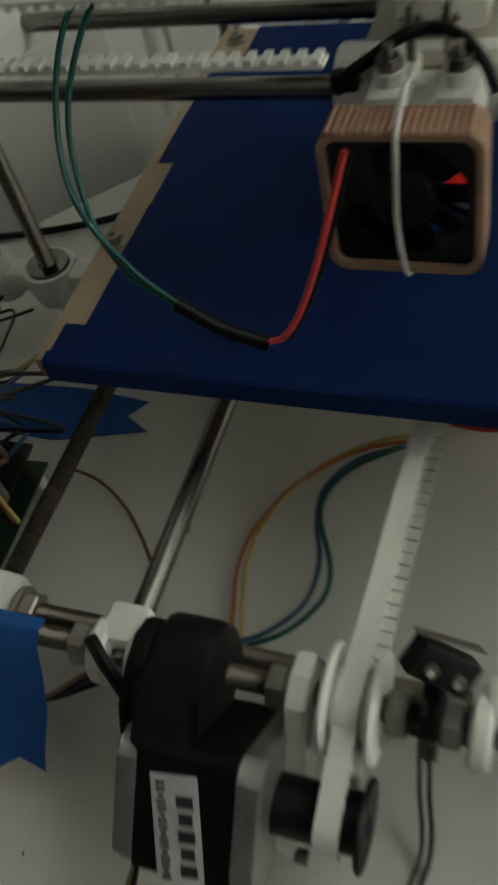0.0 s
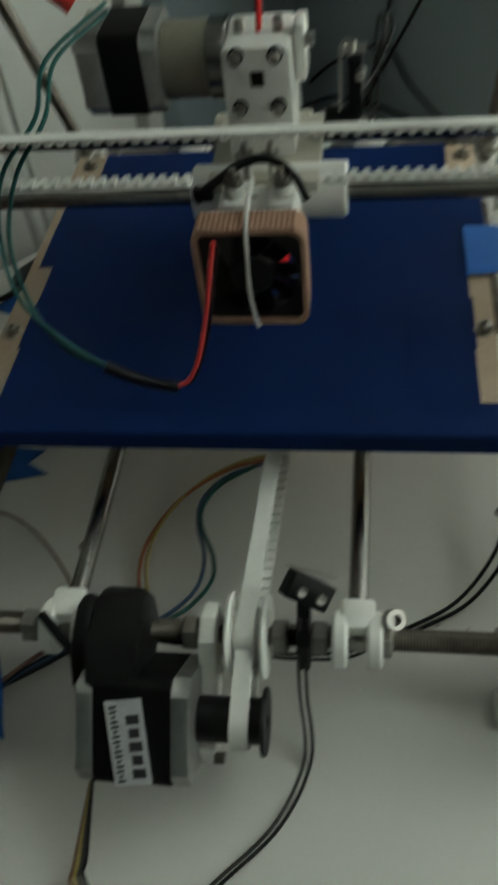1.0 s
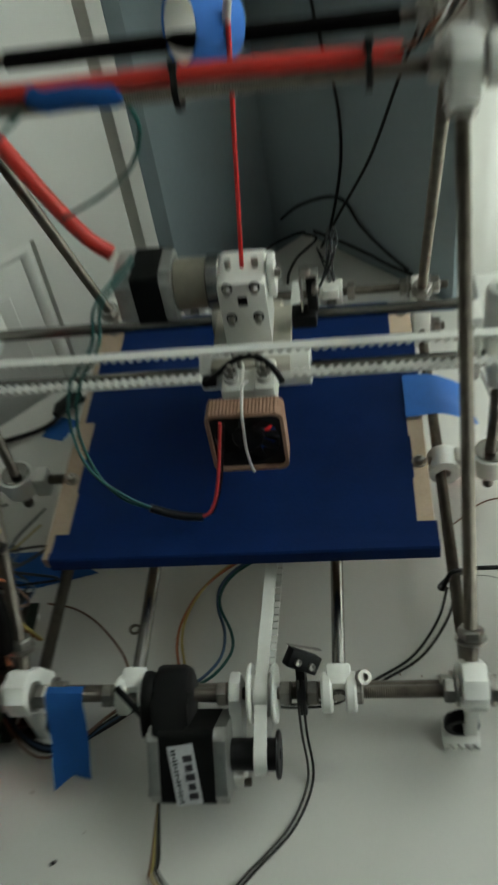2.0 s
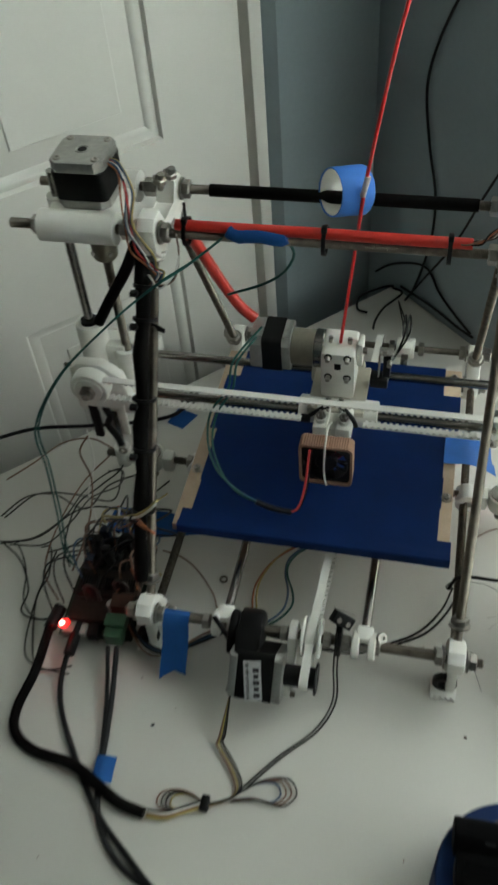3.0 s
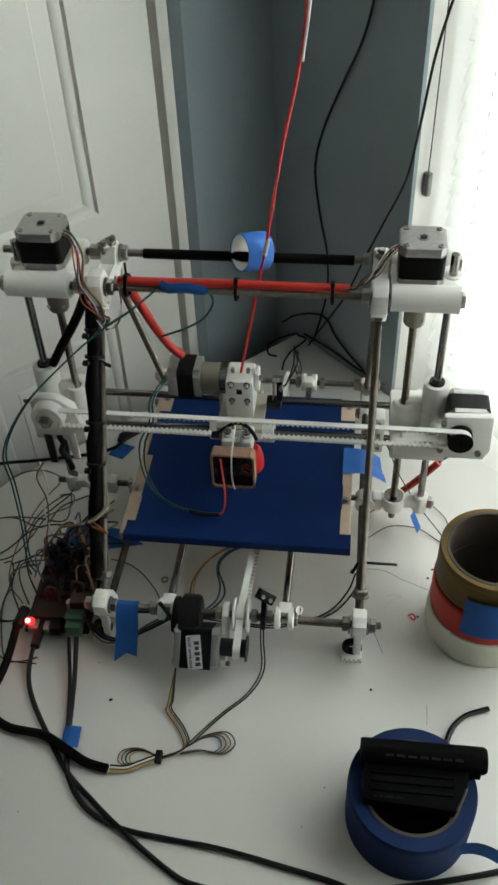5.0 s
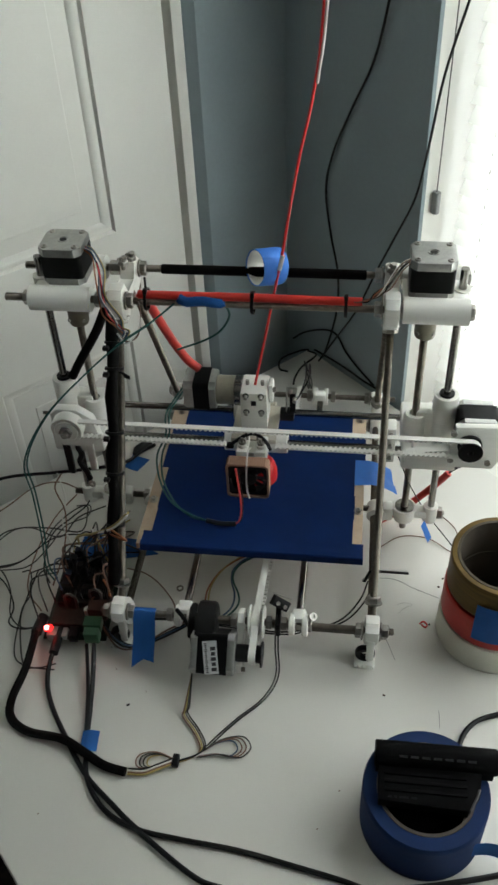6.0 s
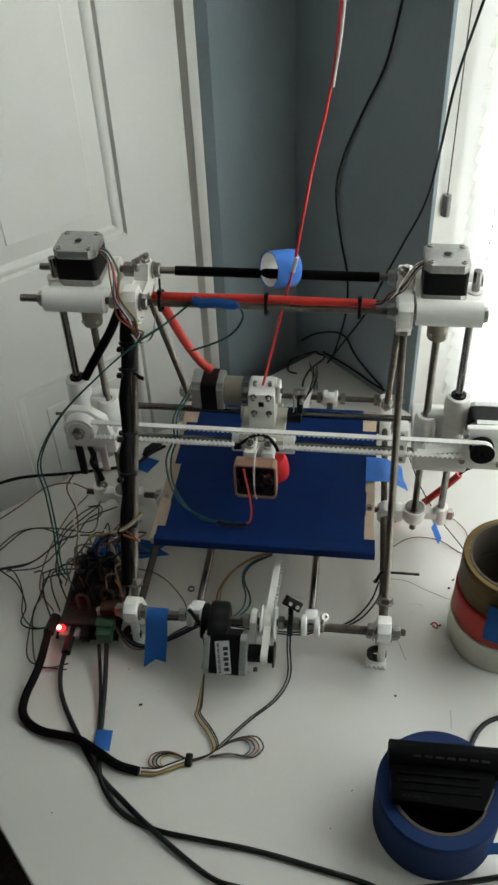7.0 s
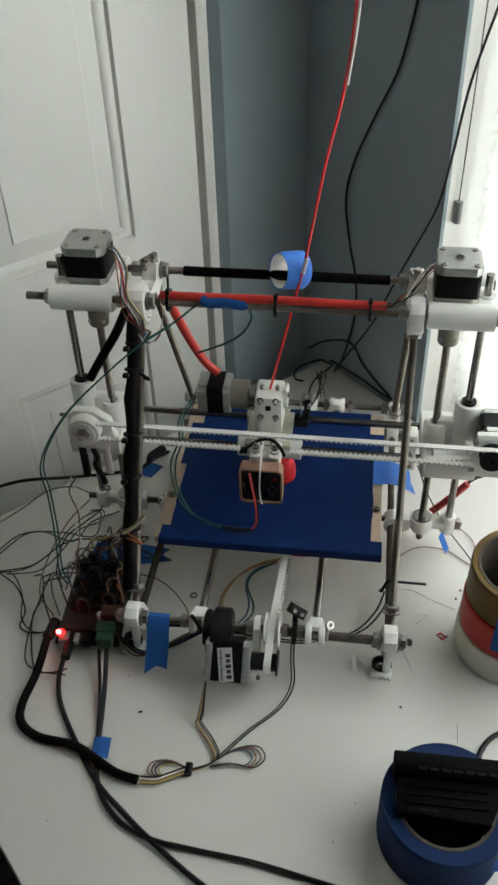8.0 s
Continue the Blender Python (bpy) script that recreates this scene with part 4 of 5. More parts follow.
# ---- sleeves, ties and wires fixed to the printer ----
def sleeves():
    y, z = TY0 - 0.001, TZ + 0.0083
    part("red_sleeve", pipe(curve([(-0.100, y, z), (-0.05, y, z), (0.0, y, z + 0.0005), (0.06, y, z), (0.114, y, z)]), 0.0042, 14), REDTUBE, printer, "red sleeve over the cables on the top rod")
    part("tape_wrap", pipe([(-0.061, y, z - 0.001), (-0.059, y, z - 0.002), (-0.052, y, z - 0.0045), (-0.044, y, z - 0.0035), (-0.036, y, z - 0.0030), (-0.028, y, z - 0.0042), (-0.020, y, z - 0.0048), (-0.0165, y, z - 0.0035)], 0.01, 12, None, [0.0054, 0.0064, 0.0072, 0.0068, 0.0066, 0.0071, 0.0069, 0.0056]), BLUETAPE, printer, "blue tape wrapped round the red sleeve")
    for x in (-0.092, 0.011, 0.099):
        bm = lathe([(0.0112, -0.0015), (0.0112, 0.0015), (0.0100, 0.0015), (0.0100, -0.0015)], along((x, y, z - 0.005), (1, y, z - 0.005)), 20)
        box((x, y - 0.004, z + 0.0065), (0.004, 0.005, 0.0045), 0.0006, bm=bm)
        if x < 0:
            cyl((x, y, z + 0.006), (x + 0.001, y - 0.002, z + 0.020), 0.0012, 6, bm)
        part("cable_tie", bm, BLACKPLASTIC, printer, "black cable tie")
    part("black_rod_sleeve", cyl((-0.090, TY1, TZ), (0.117, TY1, TZ), 0.0050, 18), BLACKTAPE, printer, "black sleeve on the rear top rod")
    part("hanging_red_sleeve", pipe(curve([(-0.099, 0.160, 0.344), (-0.096, 0.175, 0.325), (-0.090, 0.190, 0.292), (-0.082, 0.200, 0.262), (-0.070, 0.203, 0.238), (-0.058, 0.203, 0.226)]), 0.0048, 12), REDTUBE, printer, "red sleeve hanging to the extruder motor")
    a, b = V(XL - 0.0065, 0.004, 0.052), V(XL - 0.0065, 0.164, 0.335)
    pts = [a.lerp(b, 0.10 + 0.86 * k / 14) + V(0.0012 * math.sin(k * 1.7), -0.004 + 0.001 * math.cos(k * 2.3), 0) for k in range(15)]
    part("wrapped_loom", pipe(pts, 0.01, 14, None, [0.0060 + 0.0009 * math.sin(k * 2.1) for k in range(15)]), BLACKTAPE, printer, "thick bundle of cables wrapped in black tape")
    for q in (0.30, 0.47, 0.60, 0.80, 0.88):
        c = a.lerp(b, q) + V(0.002, -0.003, 0)
        bm = lathe([(0.0098, -0.0014), (0.0098, 0.0014), (0.0086, 0.0014), (0.0086, -0.0014)], along(c, c + (b - a)), 18)
        box(c + V(-0.006, -0.011, 0), (0.006, 0.005, 0.004), 0.0006, bm=bm)
        part("cable_tie", bm, BLACKPLASTIC, printer, "black cable tie")
    part("tie_tail", slab([(0, 0), (0.011, -0.004), (0.0115, -0.0005), (0.002, 0.006)], 0, 0.0015, Matrix.Translation((XL - 0.002, 0.130, 0.268)) @ FRONT), BLACKPLASTIC, printer)
    part("black_loom", pipe(curve([(-0.128, 0.176, 0.338), (-0.142, 0.182, 0.318), (-0.160, 0.186, 0.282), (-0.182, 0.186, 0.246), (-0.196, 0.184, 0.222)]), 0.0050, 12), BLACKTAPE, printer, "black cable loom beside the Z axis")
    # coloured motor leads at both top corners
    random.seed(21)
    for k, mt in enumerate((ORANGEWIRE, BLUEWIRE, WHITEWIRE, DARKWIRE, REDWIRE, BLUEWIRE, YELLOWWIRE)):
        d, j = 0.0011 * (k - 3), random.uniform(-0.008, 0.008)
        part("motor_lead", wire([(-0.156, 0.186 + d, 0.380), (-0.146, 0.178 + d, 0.378 + j / 2), (-0.137 + d, 0.163 + j, 0.366), (-0.133 + d, 0.146, 0.347 + j), (-0.124 + d + j, 0.141, 0.331), (-0.119 + d, 0.143, 0.318), (-0.113 + d, 0.142, 0.312 + j / 2), (-0.118 + d, 0.138, 0.305)], 0.00075), mt, printer)
        part("motor_lead", wire([(0.158, 0.182 + d, 0.379), (0.149, 0.174 + d, 0.376 + j / 2), (0.139, 0.163 + j, 0.366 + d), (0.127 + d, 0.155, 0.357 + j / 2), (0.116 + j, 0.154 + d, 0.351), (0.104, 0.156 + d / 2, 0.349)], 0.00070), (BROWNWIRE, DARKWIRE, ORANGEWIRE, DARKWIRE, GREYWIRE, BROWNWIRE, WHITEWIRE)[k], printer)
    for k, mt in enumerate((BROWNWIRE, DARKWIRE, WHITEWIRE)):
        part("motor_lead", wire([(-0.122, 0.140, 0.313), (-0.112, 0.137 - 0.002 * k, 0.306), (-0.102, 0.142, 0.310 + 0.002 * k), (-0.099, 0.150, 0.326), (-0.100, 0.153, 0.342)], 0.00075), mt, printer)
    # red sleeves and leads at the right
    part("lower_red_sleeve", pipe(curve([(0.118, 0.205, -0.018), (0.144, 0.205, -0.003), (0.164, 0.205, 0.014), (0.19, 0.205, 0.041), (0.21, 0.205, 0.067), (0.225, 0.205, 0.089)]), 0.0042, 12), REDTUBE, printer, "red sleeve under the X motor")
    for d in (0.0, 0.003):
        part("motor_lead", wire([Vector(p) + V(0, 0, d) for p in [(0.225, 0.205, 0.089), (0.234, 0.205, 0.098), (0.247, 0.205, 0.106), (0.259, 0.205, 0.12)]], 0.0010), DARKWIRE, printer)
    part("bed_red_sleeve", pipe(curve([(0.028, 0.150, 0.006), (0.050, 0.146, 0.012), (0.080, 0.155, 0.026), (0.110, 0.182, 0.036), (0.122, 0.203, 0.040)]), 0.0024, 12), REDTUBE, printer, "red sleeve under the bed")
    # switch leads
    for d, mt in ((0.0, DARKWIRE), (0.003, GREYWIRE)):
        part("switch_lead", wire([(0.0475 - d, 0.0, 0.070), (0.047 - d, -0.009, 0.056), (0.0465 - d, -0.012, 0.030)] + [Vector(p) + V(-d, 0, 0) for p in [(0.048, -0.028, 0.002), (0.037, -0.056, 0.002), (0.014, -0.081, 0.002), (-0.0, -0.098, 0.002), (-0.012, -0.114, 0.002)]], 0.0008), mt, printer, "thin lead of the stop switch")
    # cable tie with a long tail on the right side rod
    bm = wire([(0.134, 0.085, 0.030), (0.139, 0.090, 0.040), (0.146, 0.095, 0.036), (0.147, 0.100, 0.026), (0.140, 0.100, 0.021), (0.133, 0.092, 0.023), (0.134, 0.085, 0.030)], 0.0017)
    box((0.166, 0.104, 0.0255), (0.034, 0.003, 0.0016), 0.0005, bm=bm)
    part("cable_tie", bm, BLACKPLASTIC, printer, "black cable tie with a long tail")
    for d in (0.0, 0.006):
        part("switch_lead", wire([(0.138 + d, 0.092, 0.022), (0.130 + d, 0.074, 0.010), (0.112 + d, 0.052, 0.003), (0.085 + d, 0.035, 0.002)], 0.0010), DARKWIRE, printer)
    # black leads along the lower front rod
    for d in (0.0, 0.004):
        part("switch_lead", wire([(0.082, 0.010 + d, 0.044), (0.066, 0.004, 0.040 - d), (0.040, 0.002, 0.038 - d), (0.010, 0.006, 0.036 - d), (-0.06, 0.010, 0.034), (-0.11, 0.012, 0.026 + d)], 0.0008), DARKWIRE, printer)
    # hanging stops under the idler end
    part("x_stop", box((-0.2085, 0.156, 0.133), (0.0085, 0.006, 0.060), 0.0018, None), BLACKPLASTIC, printer, "black stop switch hanging at the idler end")
    part("x_stop", pipe(curve([(-0.189, 0.154, 0.165), (-0.1935, 0.151, 0.150), (-0.1905, 0.150, 0.138), (-0.1945, 0.150, 0.126), (-0.1890, 0.150, 0.112), (-0.1865, 0.150, 0.100)]), 0.0033, 8), BLACKPLASTIC, printer)
    part("stop_bracket", box((-0.181, 0.156, 0.138), (0.0085, 0.004, 0.056), 0.001), WHITE, printer, "white printed strip with holes")
    part("lead_eye", lathe([(0.0045, -0.001), (0.0045, 0.001), (0.002, 0.001), (0.002, -0.001)], along((-0.185, 0.148, 0.094), (-0.185, 0, 0.094)), 12), NUT, printer)
    # blue tape over the front rod
    rows = [[V(x, yy, zz) for yy, zz in ((0.004, 0.0600), (-0.001, 0.0612), (-0.0055, 0.058), (-0.010, 0.048), (-0.018, 0.034), (-0.030, 0.022 + 6 * (x + 0.095) ** 2), (-0.035 - e, 0.016 - e))] for x, e in ((-0.1065, 0.004), (-0.100, 0.0), (-0.094, -0.003), (-0.088, -0.002), (-0.083, -0.001))]
    part("tape_tag", sheet(rows, 0.0003), BLUETAPE, printer, "blue tape folded over the front rod")


sleeves()


# ---- filament and its tape ring ----
def filament_line():
    fil = thing("filament", "thin red plastic filament running down into the extruder", "filament")
    top = [(0.034, 0.200, 0.365), (0.050, 0.200, 0.460), (0.064, 0.200, 0.528), (0.072, 0.200, 0.610), (0.086, 0.2, 0.90), (0.10, 0.2, 1.698)]
    part("upper_strand", wire(top, 0.0014, n=8), REDPLA, fil)
    part("guide_tube", pipe(curve([(0.0665, 0.2000, 0.532), (0.0745, 0.2000, 0.612), (0.0885, 0.2000, 0.90), (0.1025, 0.2000, 1.695)]), 0.0015, 10), PALETUBE, fil, "pale guide tube round the filament")
    part("guide_collar", pipe([(0.0322, 0.1995, 0.354), (0.0358, 0.1995, 0.370)], 0.0022, 10), PALETUBE, fil)
    low = part("lower_strand", cyl((0, 0, 0.004), (0, 0, -0.1540), 0.0014, 8), REDPLA, fil)
    return low


strand = filament_line()
ringm = along((0.0295, 0.221, 0.3460), (0.0065, 0.204, 0.3525))
bm = lathe([(0.0180, 0.0), (0.0187, 0.001), (0.0183, 0.027), (0.0179, 0.028), (0.0172, 0.028), (0.0172, 0.0)], ringm, 30)
tape_ring = part("tape_ring", bm, PALETAPE)
tagged(tape_ring, "loop of blue tape hung on the rear top rod", "tape")
part("inner_core", lathe([(0.0170, 0.001), (0.0170, 0.027), (0.0165, 0.027), (0.0165, 0.001)], ringm, 30), WHITE, tape_ring, "pale inside of the loop")


# ---- electronics ----
def electronics():
    board = thing("control_board", "controller board with tangled wires, dark parts and a red light", "circuit board")
    m = pose(-0.180, 0.043, 0, 0, 0, 3)

    def sub(name, bm, mat, label=""):
        o = part(name, bm, mat, board, label)
        o.matrix_local = m
        return o

    for x in (-0.030, 0.030):
        for y in (-0.046, 0.046):
            sub("standoff", cyl((x, y, 0), (x, y, 0.009), 0.003, 10), WHITE)
    sub("base_board", box((0, 0, 0.0098), (0.070, 0.104, 0.0018), 0.0004), PCB)
    sub("shield_board", box((0.004, 0.004, 0.0248), (0.060, 0.094, 0.0018), 0.0004), REDPCB, "red-brown upper board")
    for y in (-0.040, 0.048):
        sub("pin_header", box((0.0, y, 0.0172), (0.050, 0.006, 0.0132), 0.0004), BLACKPLASTIC)
    sub("usb_socket", box((-0.023, -0.047, 0.0155), (0.012, 0.016, 0.0105), 0.0006), ALU, "metal socket")
    sub("power_jack", box((0.000, -0.049, 0.0165), (0.010, 0.014, 0.0115), 0.001), BLACKPLASTIC)
    t = sub("terminal_block", box((0.023, -0.046, 0.0315), (0.019, 0.013, 0.0115), 0.0006), GREENPLASTIC, "green screw terminal")
    sub("terminal_plug", box((0.023, -0.056, 0.0260), (0.016, 0.012, 0.016), 0.0010), GREENPLASTIC)
    for k in range(5):
        x, y = -0.014 + 0.021 * (k % 3), -0.010 + 0.032 * (k // 3)
        sub("driver_socket", box((x, y, 0.0290), (0.016, 0.021, 0.0068), 0.0004), BLACKPLASTIC)
        sub("driver_board", box((x, y, 0.0332), (0.0155, 0.0205, 0.0016)), REDPCB)
        bm = box((x, y, 0.0352), (0.009, 0.009, 0.0024))
        for j in range(4):
            box((x - 0.0036 + 0.0024 * j, y, 0.0385), (0.0010, 0.009, 0.0048), bm=bm)
        sub("heat_sink", bm, BLACK)
    for x, y in ((0.014, -0.030), (0.026, -0.028), (-0.026, 0.034), (0.032, 0.02)):
        sub("capacitor", lathe([(0.0036, 0.0256), (0.0040, 0.0266), (0.0040, 0.0360), (0.0035, 0.0366), (0, 0.0366), (0, 0.0256)], Matrix.Translation((x, y, 0)), 14), ALU)
    for k in range(6):
        sub("wire_plug", box((-0.024 + 0.0095 * k, 0.036, 0.0340), (0.008, 0.010, 0.016), 0.0008, pose(0, 0, 0, random.uniform(-8, 8), random.uniform(-6, 6), 0)), BLACKPLASTIC)
    led = part("status_light", lathe([(0, 0.0024), (0.0020, 0.0016), (0.0026, 0), (0.0020, -0.0016), (0, -0.0024)], Matrix.Translation((-0.2045, -0.010, 0.0300)), 12), LED, board, "glowing red indicator light")
    # added glowing disc on the board: stands in for the diode's red spill
    part("light_halo", lathe([(0.0, 0.0012), (0.0046, 0.0006), (0.0050, 0.0), (0.0046, -0.0006), (0, -0.0006)], Matrix.Translation((-0.2035, -0.008, 0.0262)), 20), HALO, board, "glowing red disc standing in for the light's halo on the board")
    # relay, arched clips and tall plugs
    sub("relay", box((0.026, -0.030, 0.0345), (0.020, 0.014, 0.018), 0.0008), RELAY, "brown relay block")
    for x, y in ((-0.006, -0.022), (0.020, -0.014)):
        sub("arched_clip", pipe(curve([(x - 0.006, y, 0.026), (x - 0.006, y, 0.044), (x, y, 0.050), (x + 0.006, y, 0.044), (x + 0.006, y, 0.026)]), 0.0016, 8), GREYWIRE, "grey arched clip")
        sub("tall_plug", box((x, y + 0.002, 0.036), (0.009, 0.007, 0.020), 0.001), BLACKPLASTIC)
    for k, (x, y, a) in enumerate(((-0.016, 0.030, 14), (-0.004, 0.036, -10), (0.012, 0.034, 8), (0.022, 0.028, -16), (-0.020, 0.010, 20), (0.002, 0.016, -6))):
        sub("tall_plug", box((0, 0, 0.010), (0.0085, 0.0075, 0.024), 0.001, pose(x, y, 0.034, a / 2, a, 0)), (BLACKPLASTIC, PLUGBLUE)[k % 3 == 1])
    sub("usb_shell", box((-0.012, -0.049, 0.0165), (0.010, 0.012, 0.006), 0.0006), ALU, "bright metal socket shell")
    # wires that leave the board
    random.seed(11)
    mats = (DARKWIRE, GREYWIRE, BROWNWIRE, DARKWIRE, GREYWIRE, DARKWIRE, BLUEWIRE, BROWNWIRE)
    for k in range(16):
        x = -0.205 + 0.0042 * k
        y = random.uniform(0.01, 0.085)
        h = random.uniform(0.046, 0.066)
        part("jumper_wire", wire([(x, y, 0.036), (x + random.uniform(-0.006, 0.006), y + 0.006, h * 0.8), (x + random.uniform(-0.01, 0.02), y + 0.022, h), (x + random.uniform(0.0, 0.03), y + 0.036, h * 0.85), (min(x + 0.035, XL - 0.016), 0.060 + random.uniform(0, 0.01), 0.085 + random.uniform(0, 0.02)), (XL - 0.0075, 0.048 + random.uniform(0, 0.012), 0.122 + random.uniform(0, 0.018))], 0.0010), mats[k % 8], board)
    for k in range(6):
        x = -0.214 + 0.006 * k
        part("jumper_wire", wire([(x, -0.004 + 0.012 * k, 0.034), (x - 0.008, 0.01 + 0.01 * k, 0.06), (x - 0.014, 0.035 + 0.01 * k, 0.055), (x + 0.004, 0.06 + 0.006 * k, 0.038)], 0.0009), mats[(k + 3) % 8], board)


electronics()


# ---- cables on the table and in the air ----
def cable(label, pts, r, mat, name="cable", category="cable"):
    ob = part(name, wire(pts, r, n=8), mat)
    return tagged(ob, label, category)


def cables():
    a = cable("thick black sleeved power cable lying on the table", [(-0.218, -0.008, 0.022), (-0.218, -0.051, 0.014), (-0.224, -0.084, 0.006), (-0.218, -0.105, 0.005), (-0.196, -0.118, 0.005), (-0.158, -0.124, 0.008), (-0.132, -0.136, 0.008), (-0.11, -0.146, 0.006), (-0.088, -0.15, 0.005)], 0.0046, BLACKTAPE, "power_cable")
    part("plug", pipe([(-0.216, 0.011, 0.02), (-0.218, -0.011, 0.02)], 0.0062, 12), BLACKPLASTIC, a)
    for k, mt in enumerate((YELLOWWIRE, BROWNWIRE, WHITEWIRE, DARKWIRE)):
        part("lead", wire([Vector(p) + V(0, 0.0016 * (k - 1.5), 0.0005 * k) for p in [(-0.086, -0.149, 0.004), (-0.071, -0.148, 0.004), (-0.059, -0.142, 0.004), (-0.042, -0.133, 0.004)]], 0.0010), mt, a)
    b = cable("black data cable curving across the white table", [(-0.195, -0.021, 0.016), (-0.195, -0.053, 0.006), (-0.183, -0.083, 0.003), (-0.153, -0.124, 0.003), (-0.125, -0.157, 0.003), (-0.096, -0.18, 0.003), (-0.066, -0.202, 0.004), (-0.012, -0.235, 0.003), (0.016, -0.244, 0.003), (0.057, -0.245, 0.003), (0.118, -0.238, 0.003), (0.183, -0.227, 0.003), (0.268, -0.205, 0.003), (0.331, -0.18, 0.003)], 0.0026, DARKWIRE, "data_cable")
    part("plug", pipe([(-0.194, 0.003, 0.016), (-0.193, -0.032, 0.016)], 0.0052, 10), BLACKPLASTIC, b)
    c = cable("black twin cable from the green terminal", [(-0.151, -0.019, 0.02), (-0.145, -0.055, 0.008), (-0.139, -0.094, 0.003), (-0.133, -0.13, 0.003), (-0.123, -0.161, 0.003), (-0.099, -0.188, 0.003), (-0.066, -0.202, 0.003), (-0.025, -0.207, 0.003), (0.026, -0.211, 0.003), (0.077, -0.219, 0.003), (0.141, -0.232, 0.003), (0.164, -0.251, 0.003), (0.191, -0.277, 0.003)], 0.0026, DARKWIRE, "supply_cable")
    part("plug_wire", wire([(-0.159, -0.02, 0.02), (-0.149, -0.059, 0.008), (-0.14, -0.101, 0.003), (-0.135, -0.131, 0.003)], 0.0020), DARKWIRE, c)
    rows = [[V(x, y, 0.0060 - abs(x - 0.0) * 0.25) for y in (-0.011, 0, 0.011)] for x in (-0.0085, -0.004, 0.0, 0.004, 0.0085)]
    tag = part("tape_tag", sheet(rows, 0.0003), BLUETAPE, c, "small blue tape tag round the cable")
    tag.matrix_local = pose(-0.131, -0.122, 0.0012, 0, 0, 5)
    # motor leads bundled and tied
    m = thing("motor_leads", "coiled coloured motor leads tied with a black tie", "wires")
    for k, mt in enumerate((BROWNWIRE, YELLOWWIRE, GREYWIRE, DARKWIRE)):
        o = V(0.0016 * (k - 1.5), 0.001 * (k - 1.5), 0.0006 * k)
        part("lead", wire([(-0.040, -0.045, 0.020)] + [Vector(p) + o for p in [(-0.04, -0.077, 0.01), (-0.041, -0.084, 0.004), (-0.027, -0.1, 0.003), (-0.018, -0.116, 0.003), (-0.024, -0.126, 0.003), (-0.041, -0.135, 0.004)]], 0.0008), mt, m)
        s = 1 + 0.13 * k
        c0 = Vector((-0.017, -0.118, 0.002))
        part("lead", wire([c0 + V((p[0] - c0.x) * s, (p[1] - c0.y) * s, 0.0006 * k) for p in [Vector(q) for q in [(-0.017, -0.119, 0.003), (-0.004, -0.109, 0.003), (0.01, -0.106, 0.003), (0.016, -0.114, 0.003), (0.009, -0.122, 0.003), (-0.005, -0.121, 0.003), (-0.021, -0.125, 0.003)]]], 0.0007), (BLUEWIRE, BROWNWIRE, BROWNWIRE, GREYWIRE)[k], m)
        c0 = Vector((-0.042, -0.133, 0.002))
        part("lead", wire([c0 + V((p[0] - c0.x) * s, (p[1] - c0.y) * s, 0.0006 * k) for p in [Vector(q) for q in [(-0.041, -0.133, 0.003), (-0.056, -0.128, 0.003), (-0.068, -0.131, 0.003), (-0.069, -0.139, 0.003), (-0.059, -0.141, 0.003), (-0.041, -0.134, 0.003)]]], 0.0007), (YELLOWWIRE, DARKWIRE, GREYWIRE, BROWNWIRE)[k], m)
    part("tie", box(Vector((-0.042, -0.133, 0.002)) + V(0, 0, 0.002), (0.007, 0.013, 0.006), 0.0015, None), BLACKPLASTIC, m)
    # wires under the bed
    cable("orange wire looping under the bed", [(0.013, 0.137, 0.006), (-0.005, 0.13, 0.006), (-0.022, 0.117, 0.006), (-0.035, 0.1, 0.006), (-0.043, 0.079, 0.006), (-0.044, 0.062, 0.006), (-0.041, 0.047, 0.006), (-0.037, 0.03, 0.006)], 0.0010, ORANGEWIRE, "loose_wire", "wire")
    cable("yellow wire looping under the bed", [Vector(p) + V(0.003, 0.004, 0) for p in [(0.013, 0.137, 0.006), (-0.005, 0.13, 0.006), (-0.022, 0.117, 0.006), (-0.035, 0.1, 0.006), (-0.043, 0.079, 0.006), (-0.044, 0.062, 0.006), (-0.041, 0.047, 0.006), (-0.037, 0.03, 0.006)]], 0.0010, YELLOWWIRE, "loose_wire", "wire")
    cable("dark blue wire looping under the bed", [(0.012, 0.134, 0.006), (-0.007, 0.124, 0.006), (-0.018, 0.108, 0.006), (-0.018, 0.091, 0.006), (-0.012, 0.072, 0.006), (-0.013, 0.053, 0.006), (-0.024, 0.038, 0.006), (-0.037, 0.03, 0.006)], 0.0011, BLUEWIRE, "loose_wire", "wire")
    cable("dark teal wire looping under the bed", [(0.009, 0.131, 0.008), (-0.008, 0.118, 0.008), (-0.016, 0.104, 0.008), (-0.016, 0.09, 0.008), (-0.007, 0.07, 0.008), (-0.006, 0.055, 0.008), (-0.016, 0.039, 0.008), (-0.031, 0.029, 0.008)], 0.0011, GREENWIRE, "loose_wire", "wire")
    cable("thin red-brown wire on the table", [(-0.144, 0.1, 0.004), (-0.123, 0.095, 0.004), (-0.103, 0.082, 0.004), (-0.083, 0.06, 0.004), (-0.075, 0.045, 0.004)], 0.0008, BROWNWIRE, "loose_wire", "wire")
